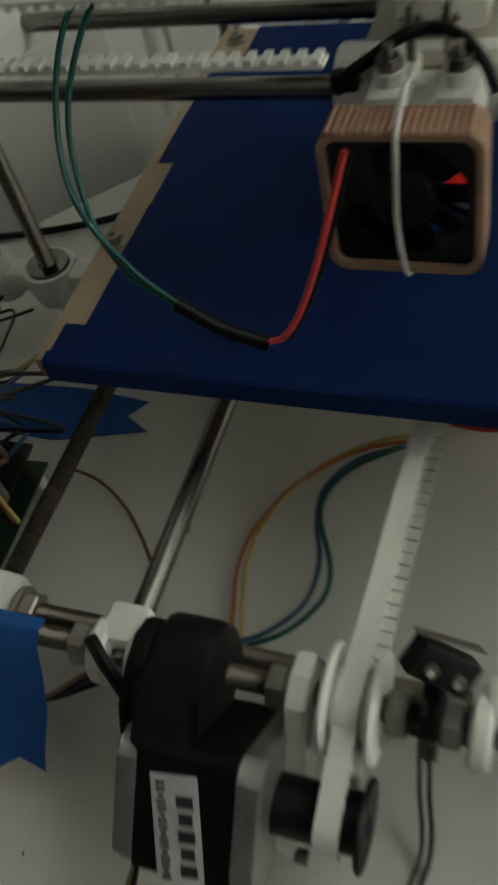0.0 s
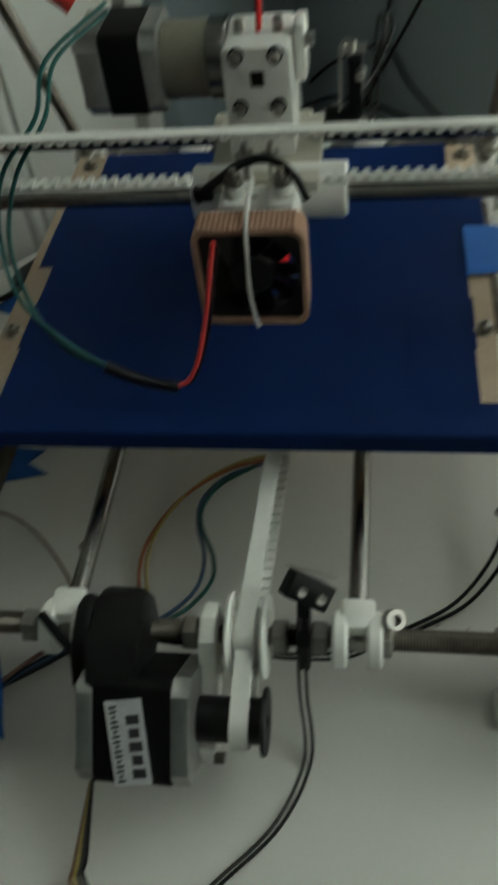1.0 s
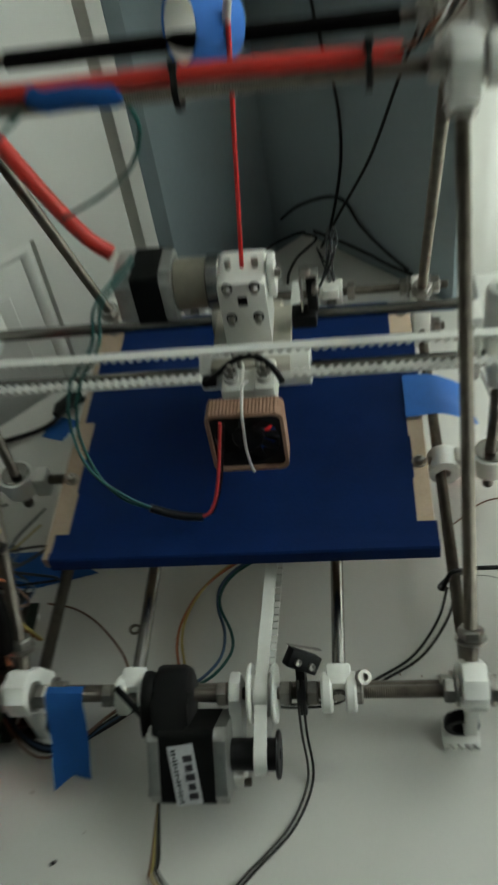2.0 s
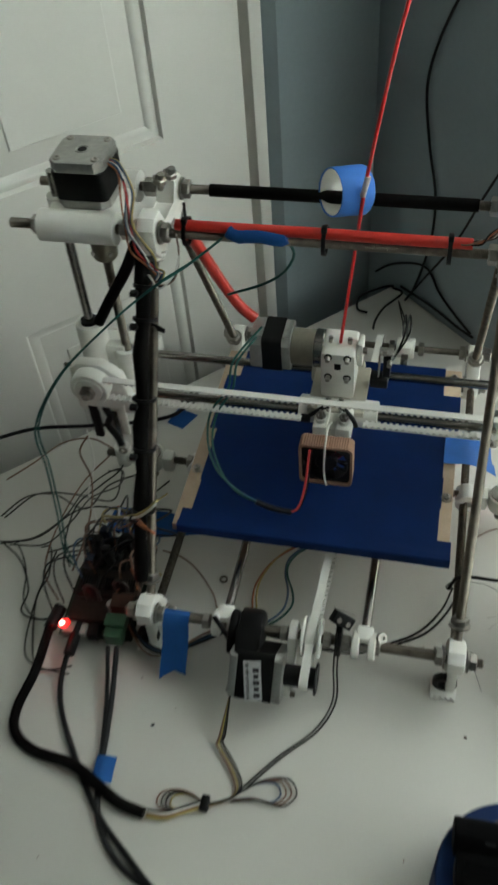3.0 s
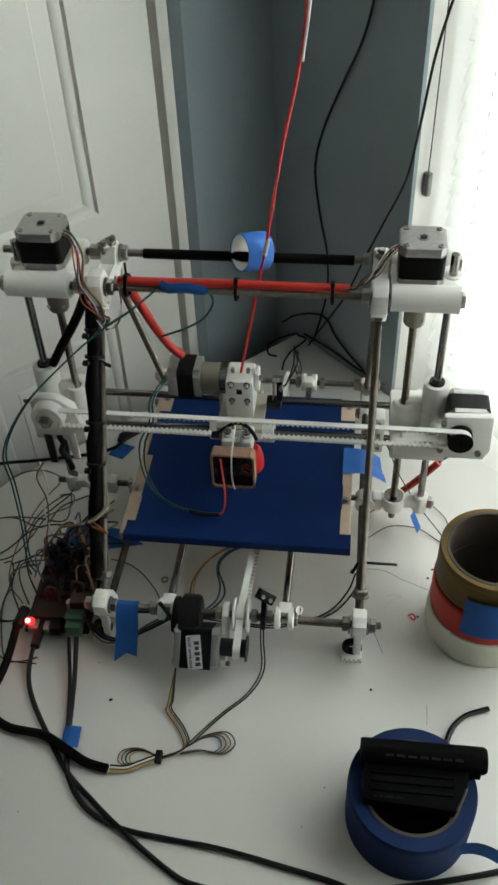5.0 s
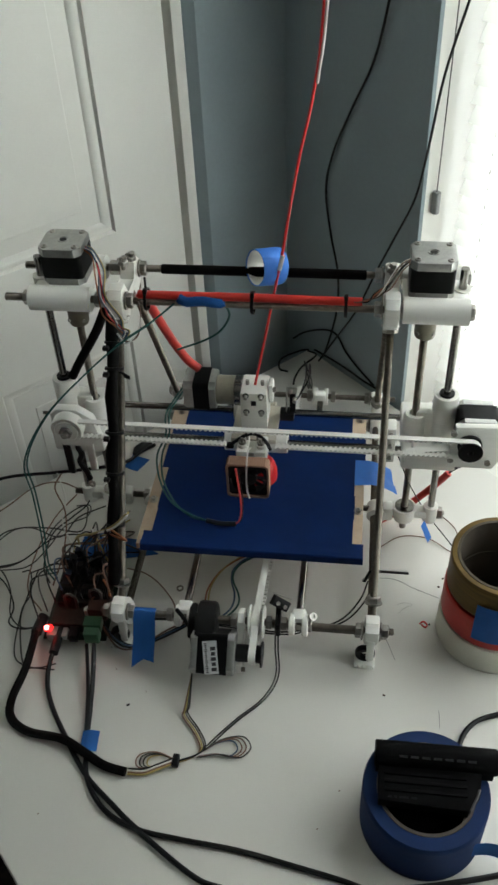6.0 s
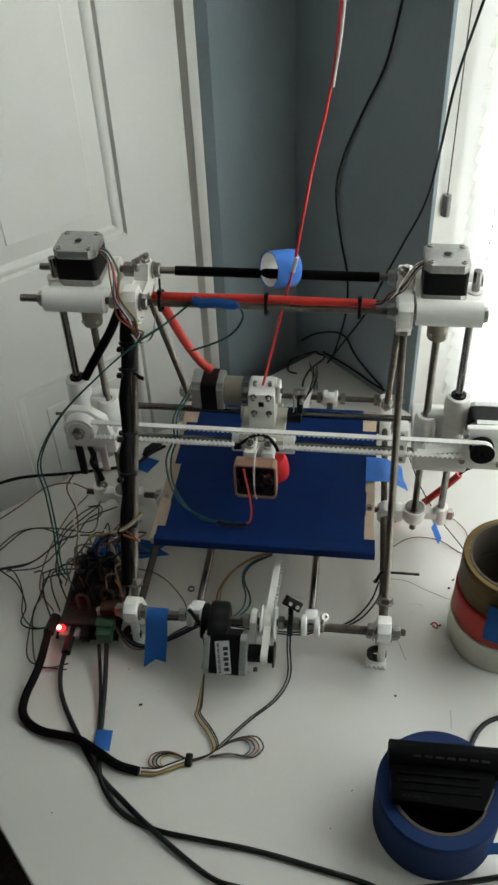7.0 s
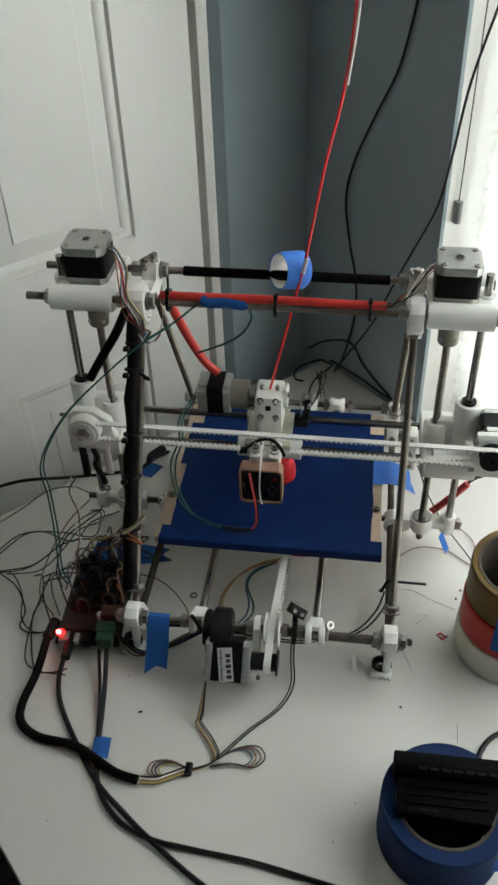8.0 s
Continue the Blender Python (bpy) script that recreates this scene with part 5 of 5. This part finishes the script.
    # low wires at the left front joint
    for k, (mt, dz) in enumerate(((DARKWIRE, 0.0), (DARKWIRE, 0.004), (BROWNWIRE, 0.008), (BLUEWIRE, 0.002))):
        cable("thin wire passing low behind the front rod", [(-0.160, 0.02, 0.02 + dz), (-0.130, -0.006 - dz, 0.014), (-0.105, -0.010 - dz, 0.010 + dz), (-0.080, 0.002 + dz, 0.012), (-0.050, 0.020, 0.018 + dz)], 0.0011, mt, "loose_wire", "wire")
    # loops at the left of the board
    cable("thin grey wire curled on the table", [(-0.32, 0.111, 0.006), (-0.297, 0.147, 0.006), (-0.255, 0.153, 0.006), (-0.215, 0.151, 0.006), (-0.214, 0.18, 0.006), (-0.22, 0.195, 0.006), (-0.235, 0.183, 0.006), (-0.249, 0.157, 0.006), (-0.257, 0.123, 0.006), (-0.278, 0.093, 0.006), (-0.309, 0.081, 0.006)], 0.0009, GREYWIRE, "loose_wire", "wire")
    cable("thin brown wire reaching to the idler stop", [(-0.335, 0.156, 0.012), (-0.315, 0.183, 0.012), (-0.293, 0.217, 0.012), (-0.263, 0.228, 0.012), (-0.233, 0.217, 0.012)], 0.0009, BROWNWIRE, "loose_wire", "wire")
    cable("dark wire arching over the board", [(-0.297, 0.064, 0.03), (-0.262, 0.078, 0.03), (-0.239, 0.112, 0.03), (-0.215, 0.124, 0.03), (-0.177, 0.125, 0.03), (-0.168, 0.143, 0.03), (-0.153, 0.168, 0.03)], 0.0009, DARKWIRE, "loose_wire", "wire")
    cable("dark wire curling beside the board", [(-0.309, 0.081, 0.006), (-0.282, 0.063, 0.006), (-0.261, 0.032, 0.006), (-0.259, 0.009, 0.006), (-0.241, 0.002, 0.006), (-0.217, 0.01, 0.006)], 0.0009, DARKWIRE, "loose_wire", "wire")
    cable("grey wire lying beside the board", [(-0.268, 0.083, 0.004), (-0.258, 0.084, 0.004), (-0.248, 0.052, 0.004), (-0.25, 0.023, 0.004), (-0.228, -0.038, 0.004), (-0.21, -0.044, 0.004), (-0.191, -0.037, 0.004)], 0.0009, GREYWIRE, "loose_wire", "wire")
    cable("pale twisted wire from the stop switch", [(-0.253, 0.206, 0.05), (-0.23, 0.164, 0.05), (-0.223, 0.127, 0.05), (-0.208, 0.101, 0.05), (-0.191, 0.077, 0.05)], 0.0009, WHITEWIRE, "loose_wire", "wire")
    cable("dark wire falling to the board", [(-0.213, 0.206, 0.03), (-0.208, 0.177, 0.03), (-0.222, 0.151, 0.03), (-0.238, 0.121, 0.03), (-0.233, 0.073, 0.03), (-0.219, 0.05, 0.03)], 0.0009, DARKWIRE, "loose_wire", "wire")
    cable("pale yellow wire rising to the cable bundle", [(-0.143, 0.136, 0.05), (-0.164, 0.111, 0.05), (-0.197, 0.107, 0.05), (-0.196, 0.081, 0.05)], 0.0009, YELLOWWIRE, "loose_wire", "wire")
    cable("orange wire rising from the board", [(-0.127, 0.048, 0.04), (-0.155, 0.069, 0.04), (-0.177, 0.105, 0.04), (-0.192, 0.121, 0.04)], 0.0009, ORANGEWIRE, "loose_wire", "wire")
    cable("brown wire looping beside the board", [(-0.231, 0.2, 0.02), (-0.247, 0.158, 0.02), (-0.253, 0.097, 0.02), (-0.246, 0.047, 0.02), (-0.221, 0.018, 0.02)], 0.0009, BROWNWIRE, "loose_wire", "wire")
    # more loose wires round the board
    cable("pale wires hanging from the idler stop", [(-0.223, 0.156, 0.1), (-0.231, 0.146, 0.085), (-0.221, 0.136, 0.06), (-0.213, 0.108, 0.05), (-0.209, 0.072, 0.045), (-0.21, 0.039, 0.04)], 0.0009, BROWNWIRE, "loose_wire", "wire")
    cable("thin dark wire looping over the table", [(-0.322, 0.11, 0.01), (-0.304, 0.137, 0.012), (-0.271, 0.139, 0.02), (-0.227, 0.119, 0.03), (-0.214, 0.152, 0.03), (-0.185, 0.174, 0.03)], 0.0009, GREYWIRE, "loose_wire", "wire")
    cable("dark wire curling beside the board", [(-0.312, 0.082, 0.006), (-0.293, 0.081, 0.006), (-0.272, 0.053, 0.006), (-0.261, 0.02, 0.006), (-0.24, 0.001, 0.01), (-0.215, -0.002, 0.02)], 0.0008, DARKWIRE, "loose_wire", "wire")
    cable("dark wire bending round the board", [(-0.233, 0.058, 0.04), (-0.243, 0.036, 0.02), (-0.247, 0.01, 0.008), (-0.24, -0.03, 0.004), (-0.222, -0.043, 0.004), (-0.19, -0.046, 0.006)], 0.0008, DARKWIRE, "loose_wire", "wire")
    cable("grey wire arching over the board", [(-0.245, 0.062, 0.03), (-0.209, 0.067, 0.05), (-0.19, 0.101, 0.06), (-0.175, 0.102, 0.055), (-0.164, 0.098, 0.045)], 0.0009, GREYWIRE, "loose_wire", "wire")
    cable("long grey wire looping behind the board", [(-0.298, 0.077, 0.01), (-0.252, 0.071, 0.03), (-0.229, 0.091, 0.045), (-0.217, 0.119, 0.05), (-0.199, 0.146, 0.04), (-0.205, 0.173, 0.03), (-0.221, 0.171, 0.03)], 0.0008, GREYWIRE, "loose_wire", "wire")
    cable("pale bunched wire ends rising from the board", [(-0.189, 0.085, 0.06), (-0.182, 0.074, 0.085), (-0.154, 0.054, 0.115), (-0.126, 0.039, 0.145), (-0.106, 0.036, 0.17)], 0.0013, YELLOWWIRE, "loose_wire", "wire")
    cable("pale bunched wire ends rising from the board", [(-0.168, 0.081, 0.09), (-0.155, 0.057, 0.112), (-0.125, 0.033, 0.148), (-0.106, 0.032, 0.17)], 0.0011, WHITEWIRE, "loose_wire", "wire")
    cable("folded end of a pale wire", [(-0.127, 0.034, 0.145), (-0.114, 0.022, 0.15), (-0.108, 0.021, 0.145), (-0.116, 0.027, 0.14), (-0.129, 0.036, 0.135)], 0.0011, ORANGEWIRE, "loose_wire", "wire")
    cable("white wire running down to the front joint", [(-0.173, 0.097, 0.06), (-0.158, 0.076, 0.055), (-0.141, 0.059, 0.045), (-0.125, 0.048, 0.04)], 0.001, YELLOWWIRE, "loose_wire", "wire")
    cable("short orange wire beside the relay", [(-0.154, 0.048, 0.045), (-0.146, 0.038, 0.045), (-0.143, 0.03, 0.04)], 0.0012, ORANGEWIRE, "loose_wire", "wire")
    # teal pair from the top rod down to the board
    for d in (0.0, 0.004):
        cable("teal wire pair hanging from the top rod", [Vector(p) + V(d, 0, d) for p in [(-0.065, 0.157, 0.339), (-0.09, 0.14, 0.324), (-0.116, 0.125, 0.311), (-0.152, 0.11, 0.283), (-0.197, 0.095, 0.238), (-0.224, 0.08, 0.189), (-0.22, 0.07, 0.151), (-0.215, 0.055, 0.107), (-0.215, 0.045, 0.064), (-0.207, 0.04, 0.048)]], 0.0009, GREENWIRE, "hanging_wire", "wire")
    cable("teal wire looping behind the top rod", [(-0.076, 0.19, 0.26), (-0.045, 0.185, 0.277), (-0.026, 0.18, 0.294), (-0.015, 0.17, 0.318), (-0.016, 0.16, 0.337)], 0.0012, GREENWIRE, "hanging_wire", "wire")
    # cables in the corner
    cable("black cable hanging down the blue wall", [(0.13, 0.469, 0.549), (0.115, 0.484, 0.463), (0.091, 0.508, 0.396), (0.069, 0.531, 0.331), (0.06, 0.539, 0.277), (0.068, 0.532, 0.216), (0.08, 0.519, 0.163), (0.081, 0.518, 0.109), (0.073, 0.527, 0.055), (0.062, 0.538, 0.005)], 0.0016, DARKWIRE, "wall_cable")
    cable("black cable crossing the wall beside the window", [(0.205, 0.383, 0.564), (0.187, 0.401, 0.472), (0.179, 0.409, 0.394), (0.17, 0.418, 0.326), (0.15, 0.438, 0.261), (0.131, 0.457, 0.202), (0.107, 0.481, 0.124), (0.076, 0.512, 0.05), (0.054, 0.534, -0.003)], 0.0015, DARKWIRE, "wall_cable")
    cable("black cable looped against the wall behind the table", [(0.013, 0.573, 0.012), (0.033, 0.563, 0.032), (0.064, 0.532, 0.058), (0.082, 0.515, 0.061), (0.096, 0.501, 0.042), (0.116, 0.481, 0.027), (0.139, 0.457, 0.016)], 0.0016, DARKWIRE, "back_cable")
    cable("black cable curled on the back corner of the table", [(0.012, 0.487, 0.012), (-0.001, 0.493, 0.012), (0.0, 0.519, 0.012), (0.025, 0.54, 0.012), (0.039, 0.545, 0.012)], 0.0015, DARKWIRE, "back_cable")
    cable("black cable running in from the back corner", [(0.038, 0.541, 0.012), (0.051, 0.531, 0.012), (0.032, 0.5, 0.012), (0.024, 0.474, 0.012), (0.023, 0.457, 0.012)], 0.0015, DARKWIRE, "back_cable")
    cable("black cable lying along the table edge", [(0.048, 0.545, 0.012), (0.075, 0.522, 0.012), (0.101, 0.497, 0.012), (0.122, 0.474, 0.012), (0.142, 0.456, 0.012)], 0.0017, DARKWIRE, "back_cable")
    d = cable("black cable from behind the door side with a plug", [(-0.382, 0.215, 0.004), (-0.337, 0.24, 0.004), (-0.279, 0.253, 0.004), (-0.221, 0.268, 0.004), (-0.187, 0.283, 0.004), (-0.172, 0.303, 0.004), (-0.156, 0.319, 0.004)], 0.0022, DARKWIRE, "side_cable")
    part("plug", pipe([(-0.179, 0.294, 0.008), (-0.177, 0.302, 0.008), (-0.164, 0.321, 0.008)], 0.0052, 10, None, [0.003, 0.0058, 0.0058]), BLACKPLASTIC, d)
    cable("thin pale wire curling on the table", [(0.15, 0.16, 0.002), (0.177, 0.181, 0.002), (0.21, 0.18, 0.002), (0.239, 0.161, 0.002), (0.243, 0.197, 0.002), (0.219, 0.228, 0.002)], 0.0006, BROWNWIRE, "loose_wire", "wire")
    cable("thin grey wire with a blue tape scrap", [(0.164, 0.184, 0.13), (0.182, 0.188, 0.08), (0.209, 0.2, 0.02), (0.235, 0.17, 0.006), (0.239, 0.159, 0.004)], 0.0007, GREYWIRE, "loose_wire", "wire")
    cable("black cable behind the blue tape roll", [(0.226, -0.109, 0.003), (0.232, -0.085, 0.003), (0.24, -0.07, 0.003), (0.252, -0.059, 0.003), (0.273, -0.05, 0.003)], 0.0026, DARKWIRE, "back_cable")


cables()


# ---- tape rolls and what lies on them ----
def tape_roll(name, label, x, y, z, r, inner, h, mat, core=CREAMTAPE, n=72):
    roll = thing(name, label, "tape roll", "tape rolls on the table")
    roll.location = (x, y, z)
    prof = [(r - 0.001, 0), (r, 0.0012)] + [(r + 0.00025 * (k % 2), 0.0012 + (h - 0.0024) * k / 10) for k in range(1, 10)] + [(r, h - 0.0012), (r - 0.001, h), (inner + 0.003, h), (inner + 0.003, 0)]
    part("tape", lathe(prof, None, n), mat, roll)
    part("core", lathe([(inner + 0.0028, -0.0), (inner + 0.0028, h + 0.0006), (inner, h + 0.0006), (inner, 0)], None, n), core, roll, "pale cardboard core")
    return roll


tape_roll("tape_roll", "wide roll of cream tape at the bottom of a stack", 0.2705, 0.054, 0.0, 0.0565, 0.044, 0.036, CREAMTAPE, KRAFTCORE)
tape_roll("tape_roll", "roll of red tape in the middle of a stack", 0.2705, 0.055, 0.0366, 0.0550, 0.044, 0.040, REDTAPE, KRAFTCORE)
brown = tape_roll("tape_roll", "roll of brown parcel tape on top of a stack", 0.2700, 0.056, 0.0772, 0.0530, 0.0440, 0.044, KRAFTTAPE, KRAFTCORE)
for k, (z0, z1) in enumerate(((-0.029, 0.024),)):
    rows = [[V(0.0562 * math.cos(radians(a)), 0.0562 * math.sin(radians(a)), z0 + (z1 - z0) * j / 3) for j in range(4)] for a in range(240, 281, 4)]
    bm = bmesh.new()
    vs = [[bm.verts.new(p) for p in row] for row in rows]
    vb = [[bm.verts.new(p * 1.0) for p in ([V(q.x * 1.006, q.y * 1.006, q.z) for q in row])] for row in rows]
    for g in (vs, vb):
        for i in range(len(g) - 1):
            for j in range(3):
                bm.faces.new((g[i][j], g[i + 1][j], g[i + 1][j + 1], g[i][j + 1]))
    part("tape_patch", bm, BLUETAPE, brown, "patch of blue tape stuck on the side")
blue = tape_roll("tape_roll", "large roll of blue masking tape with a black device on it", 0.1915, -0.1645, 0.0, 0.0550, 0.0400, 0.0600, ROLLBLUE, KRAFTCORE)
rows = [[V(0.040 + 0.0052 * i, -0.037 + 0.0022 * i - 0.0004 * i * i, 0.018 + 0.022 * j / 3) for j in range(4)] for i in range(8)]
bm = bmesh.new()
for off in (0, 0.0006):
    vs = [[bm.verts.new(p + V(0, off, 0)) for p in row] for row in rows]
    for i in range(7):
        for j in range(3):
            bm.faces.new((vs[i][j], vs[i + 1][j], vs[i + 1][j + 1], vs[i][j + 1]))
part("loose_end", bm, BLUETAPE, blue, "loose end of the blue tape")


def device():
    dev = thing("camera_device", "black ribbed plastic device lying across the blue tape roll", "device")
    dev.matrix_world = pose(0.1985, -0.1645, 0.0607, 0, 0, 0.5)
    part("barrel", pipe([(-0.052, 0.0225, 0.0115), (-0.0512, 0.0225, 0.0115), (0.0525, 0.0225, 0.0115), (0.055, 0.0225, 0.0115)], 0.0115, 26, None, [0.0108, 0.0115, 0.0115, 0.0100]), MATTBLACK, dev)
    part("barrel_foot", slab([(-0.051, 0.0105), (0.050, 0.0105), (0.050, 0.034), (-0.051, 0.034)], 0.0003, 0.012, bevel=0.001), MATTBLACK, dev)
    part("body", slab([(-0.049, -0.020), (0.026, -0.024), (0.037, -0.008), (0.040, 0.012), (-0.049, 0.012)], 0.0003, 0.0120, bevel=0.0015), MATTBLACK, dev)
    for k in range(3):
        part("rib", box((-0.009, 0.0045 - 0.0075 * k, 0.0126), (0.070, 0.0034, 0.0022), 0.0008), MATTBLACK, dev)
    part("lower_body", lathe([(0.0, -0.058), (0.034, -0.058), (0.0375, -0.052), (0.0375, -0.026), (0.030, -0.016), (0, -0.014)], pose(-0.007, 0.005, 0), 40, closed=False), MATTBLACK, dev, "black lower part inside the roll")
    part("worn_edge", pipe([(0.0275, -0.0225, 0.0105), (0.0335, -0.0120, 0.0122), (0.0365, -0.004, 0.0122)], 0.0011, 8), GREYWIRE, dev, "grey worn edge")
    bm = bmesh.new()
    for x, w in ((-0.0395, 0.0030), (-0.0345, 0.0022), (-0.0275, 0.0075), (-0.0190, 0.0050)):
        box((x, -0.0165, 0.0121), (w, 0.0022, 0.0003), bm=bm)
    part("marking", bm, GREYINK, dev, "row of tiny grey printed bars")
    bm = bmesh.new()
    for k in range(7):
        box((-0.028 + 0.0098 * k, 0.0165, 0.0212), (0.0070, 0.0042, 0.0006), m=Matrix(), bm=bm)
    part("marking", bm, GREYINK, dev, "row of faint grey letter-sized bars")


device()


# ---- tape scraps and debris on the table ----
def scraps():
    for pts, mt, lab in ((((-0.190, 0.275), (-0.170, 0.268), (-0.158, 0.292), (-0.183, 0.300)), BLUETAPE, "torn scrap of blue tape stuck on the table"), (((-0.212, 0.118), (-0.158, 0.116), (-0.112, 0.128), (-0.126, 0.136), (-0.118, 0.146), (-0.155, 0.150), (-0.210, 0.148)), BLUETAPE, "blue tape strip stuck under the side rod")):
        ob = part("tape_scrap", slab(pts, 0.0003, 0.0007), mt)
        tagged(ob, lab, "tape")
    ob = part("tape_scrap", sheet([[V(0.197 + 0.003 * i + 0.002 * j, 0.168 - 0.004 * i + 0.003 * j, 0.036 - 0.005 * i + 0.002 * j) for j in range(3)] for i in range(4)]), PALETAPE)
    tagged(ob, "small blue tape scrap on a thin wire", "tape")
    random.seed(3)
    bm = bmesh.new()
    for k in range(13):
        x, y = random.uniform(-0.19, 0.24), random.uniform(-0.20, 0.06)
        s = random.uniform(0.0004, 0.0009)
        box((0, 0, 0), (s * random.uniform(1, 3), s, s * 0.6), m=pose(x, y, s * 0.35, 0, 0, random.uniform(0, 180)), bm=bm)
    tagged(part("debris", bm, BROWNWIRE), "tiny dark crumbs of plastic scattered on the table", "debris", kind="stuff")
    o = part("plastic_scrap", wire([(0.196, 0.054, 0.001), (0.200, 0.056, 0.003), (0.204, 0.053, 0.002), (0.202, 0.050, 0.001), (0.198, 0.052, 0.003)], 0.0009), REDPLA)
    tagged(o, "curled red plastic thread on the table", "scrap")
    tagged(part("thread", wire([(0.1506, 0.115, 0.001), (0.17, 0.1141, 0.001), (0.1902, 0.1034, 0.001), (0.218, 0.0915, 0.001)], 0.00022, n=5), GREYWIRE), "pale thread lying on the table", "thread")
    tagged(part("thread", wire([(0.1595, 0.0308, 0.001), (0.1644, 0.0182, 0.001), (0.1689, 0.0049, 0.001)], 0.00022, n=5), GREYWIRE), "short pale thread beside the front foot", "thread")
    tagged(part("thread", wire([(0.2128, -0.0508, 0.001), (0.213, -0.0629, 0.001), (0.2125, -0.0717, 0.001)], 0.00022, n=5), GREYWIRE), "fine upright thread beside the tape roll", "thread")
    tagged(part("thread", wire([(0.1716, 0.0779, 0.001), (0.1797, 0.0817, 0.001), (0.1888, 0.0795, 0.001), (0.1808, 0.0752, 0.001), (0.1735, 0.067, 0.001)], 0.0003, n=5), WHITEWIRE), "curled pale thread on the table", "thread")
    for x, y in ((0.2188, 0.1082), (0.2243, 0.1209), (0.2066, 0.0545), (0.1578, -0.039)):
        tagged(part("red_crumb", box((0, 0, 0), (0.0026, 0.0018, 0.0014), 0.0004, pose(x, y, 0.0007, 0, 0, 9000 * x)), RELAY), "tiny red-brown crumb of plastic on the table", "crumb")
    o = part("washer", lathe([(0.0042, 0), (0.0042, 0.001), (0.0024, 0.001), (0.0024, 0)], Matrix.Translation((-0.077, 0.079, 0.0)), 20), ZINC)
    tagged(o, "small steel washer lying on the table", "washer")
    o = part("dark_crumb", box((0, 0, 0), (0.0035, 0.002, 0.0014), 0.0004, pose(-0.103, -0.076, 0.0007, 0, 0, 25)), DARKWIRE)
    tagged(o, "dark crumb lying on the white table", "crumb")


scraps()


# ---- motions ----
def motions():
    walk(cam, [(t, gaze(*rest)) for t, *rest in PATH], EXPOSURES)
    walk(carriage, [(t, pose(x, 0, 0)) for t, x in CARRIAGE])
    for lead in LEADS:
        walk(lead, [(t, Matrix.Translation(HINGE) @ pose(0, 0, 0, 0, q, 0) @ Matrix.Translation(-HINGE)) for t, q in SWING])
    walk(bed, [(t, pose(0, y, 0)) for t, y in BED])
    walk(strand, [(t, along((0.034, 0.2, 0.365), (x, 0.195, 0.2130)) @ pose(0, 0, 0, 180)) for t, x in CARRIAGE])
    walk(printed, [(t, pose(PRINTED[0], PRINTED[1] + y, PRINTED[2])) for t, y in BED])


CARRIAGE = [(0, 0.021), (0.5, 0.023), (1, 0.022), (2.5, 0.020), (3, 0.018), (3.5, 0.014), (4, 0.008), (4.5, 0.005), (6, 0.004), (6.5, 0.0105), (7, -0.001), (7.5, -0.004), (8, -0.001)]
HINGE = V(-0.013, 0.107, 0.176)
SWING = [(0, 9), (0.5, 6), (1, 3), (2.5, 0), (3, -3), (3.5, -6), (4, -11), (4.5, -13), (6, -15), (7, -18), (8, -18)]
BED = [(0, 0.087), (0.5, 0.081), (1, 0.0755), (2.5, 0.071), (3.5, 0.067), (4, 0.065), (4.5, 0.065), (6, 0.062), (6.5, 0.065), (7, 0.070), (7.5, 0.076), (8, 0.078)]
motions()
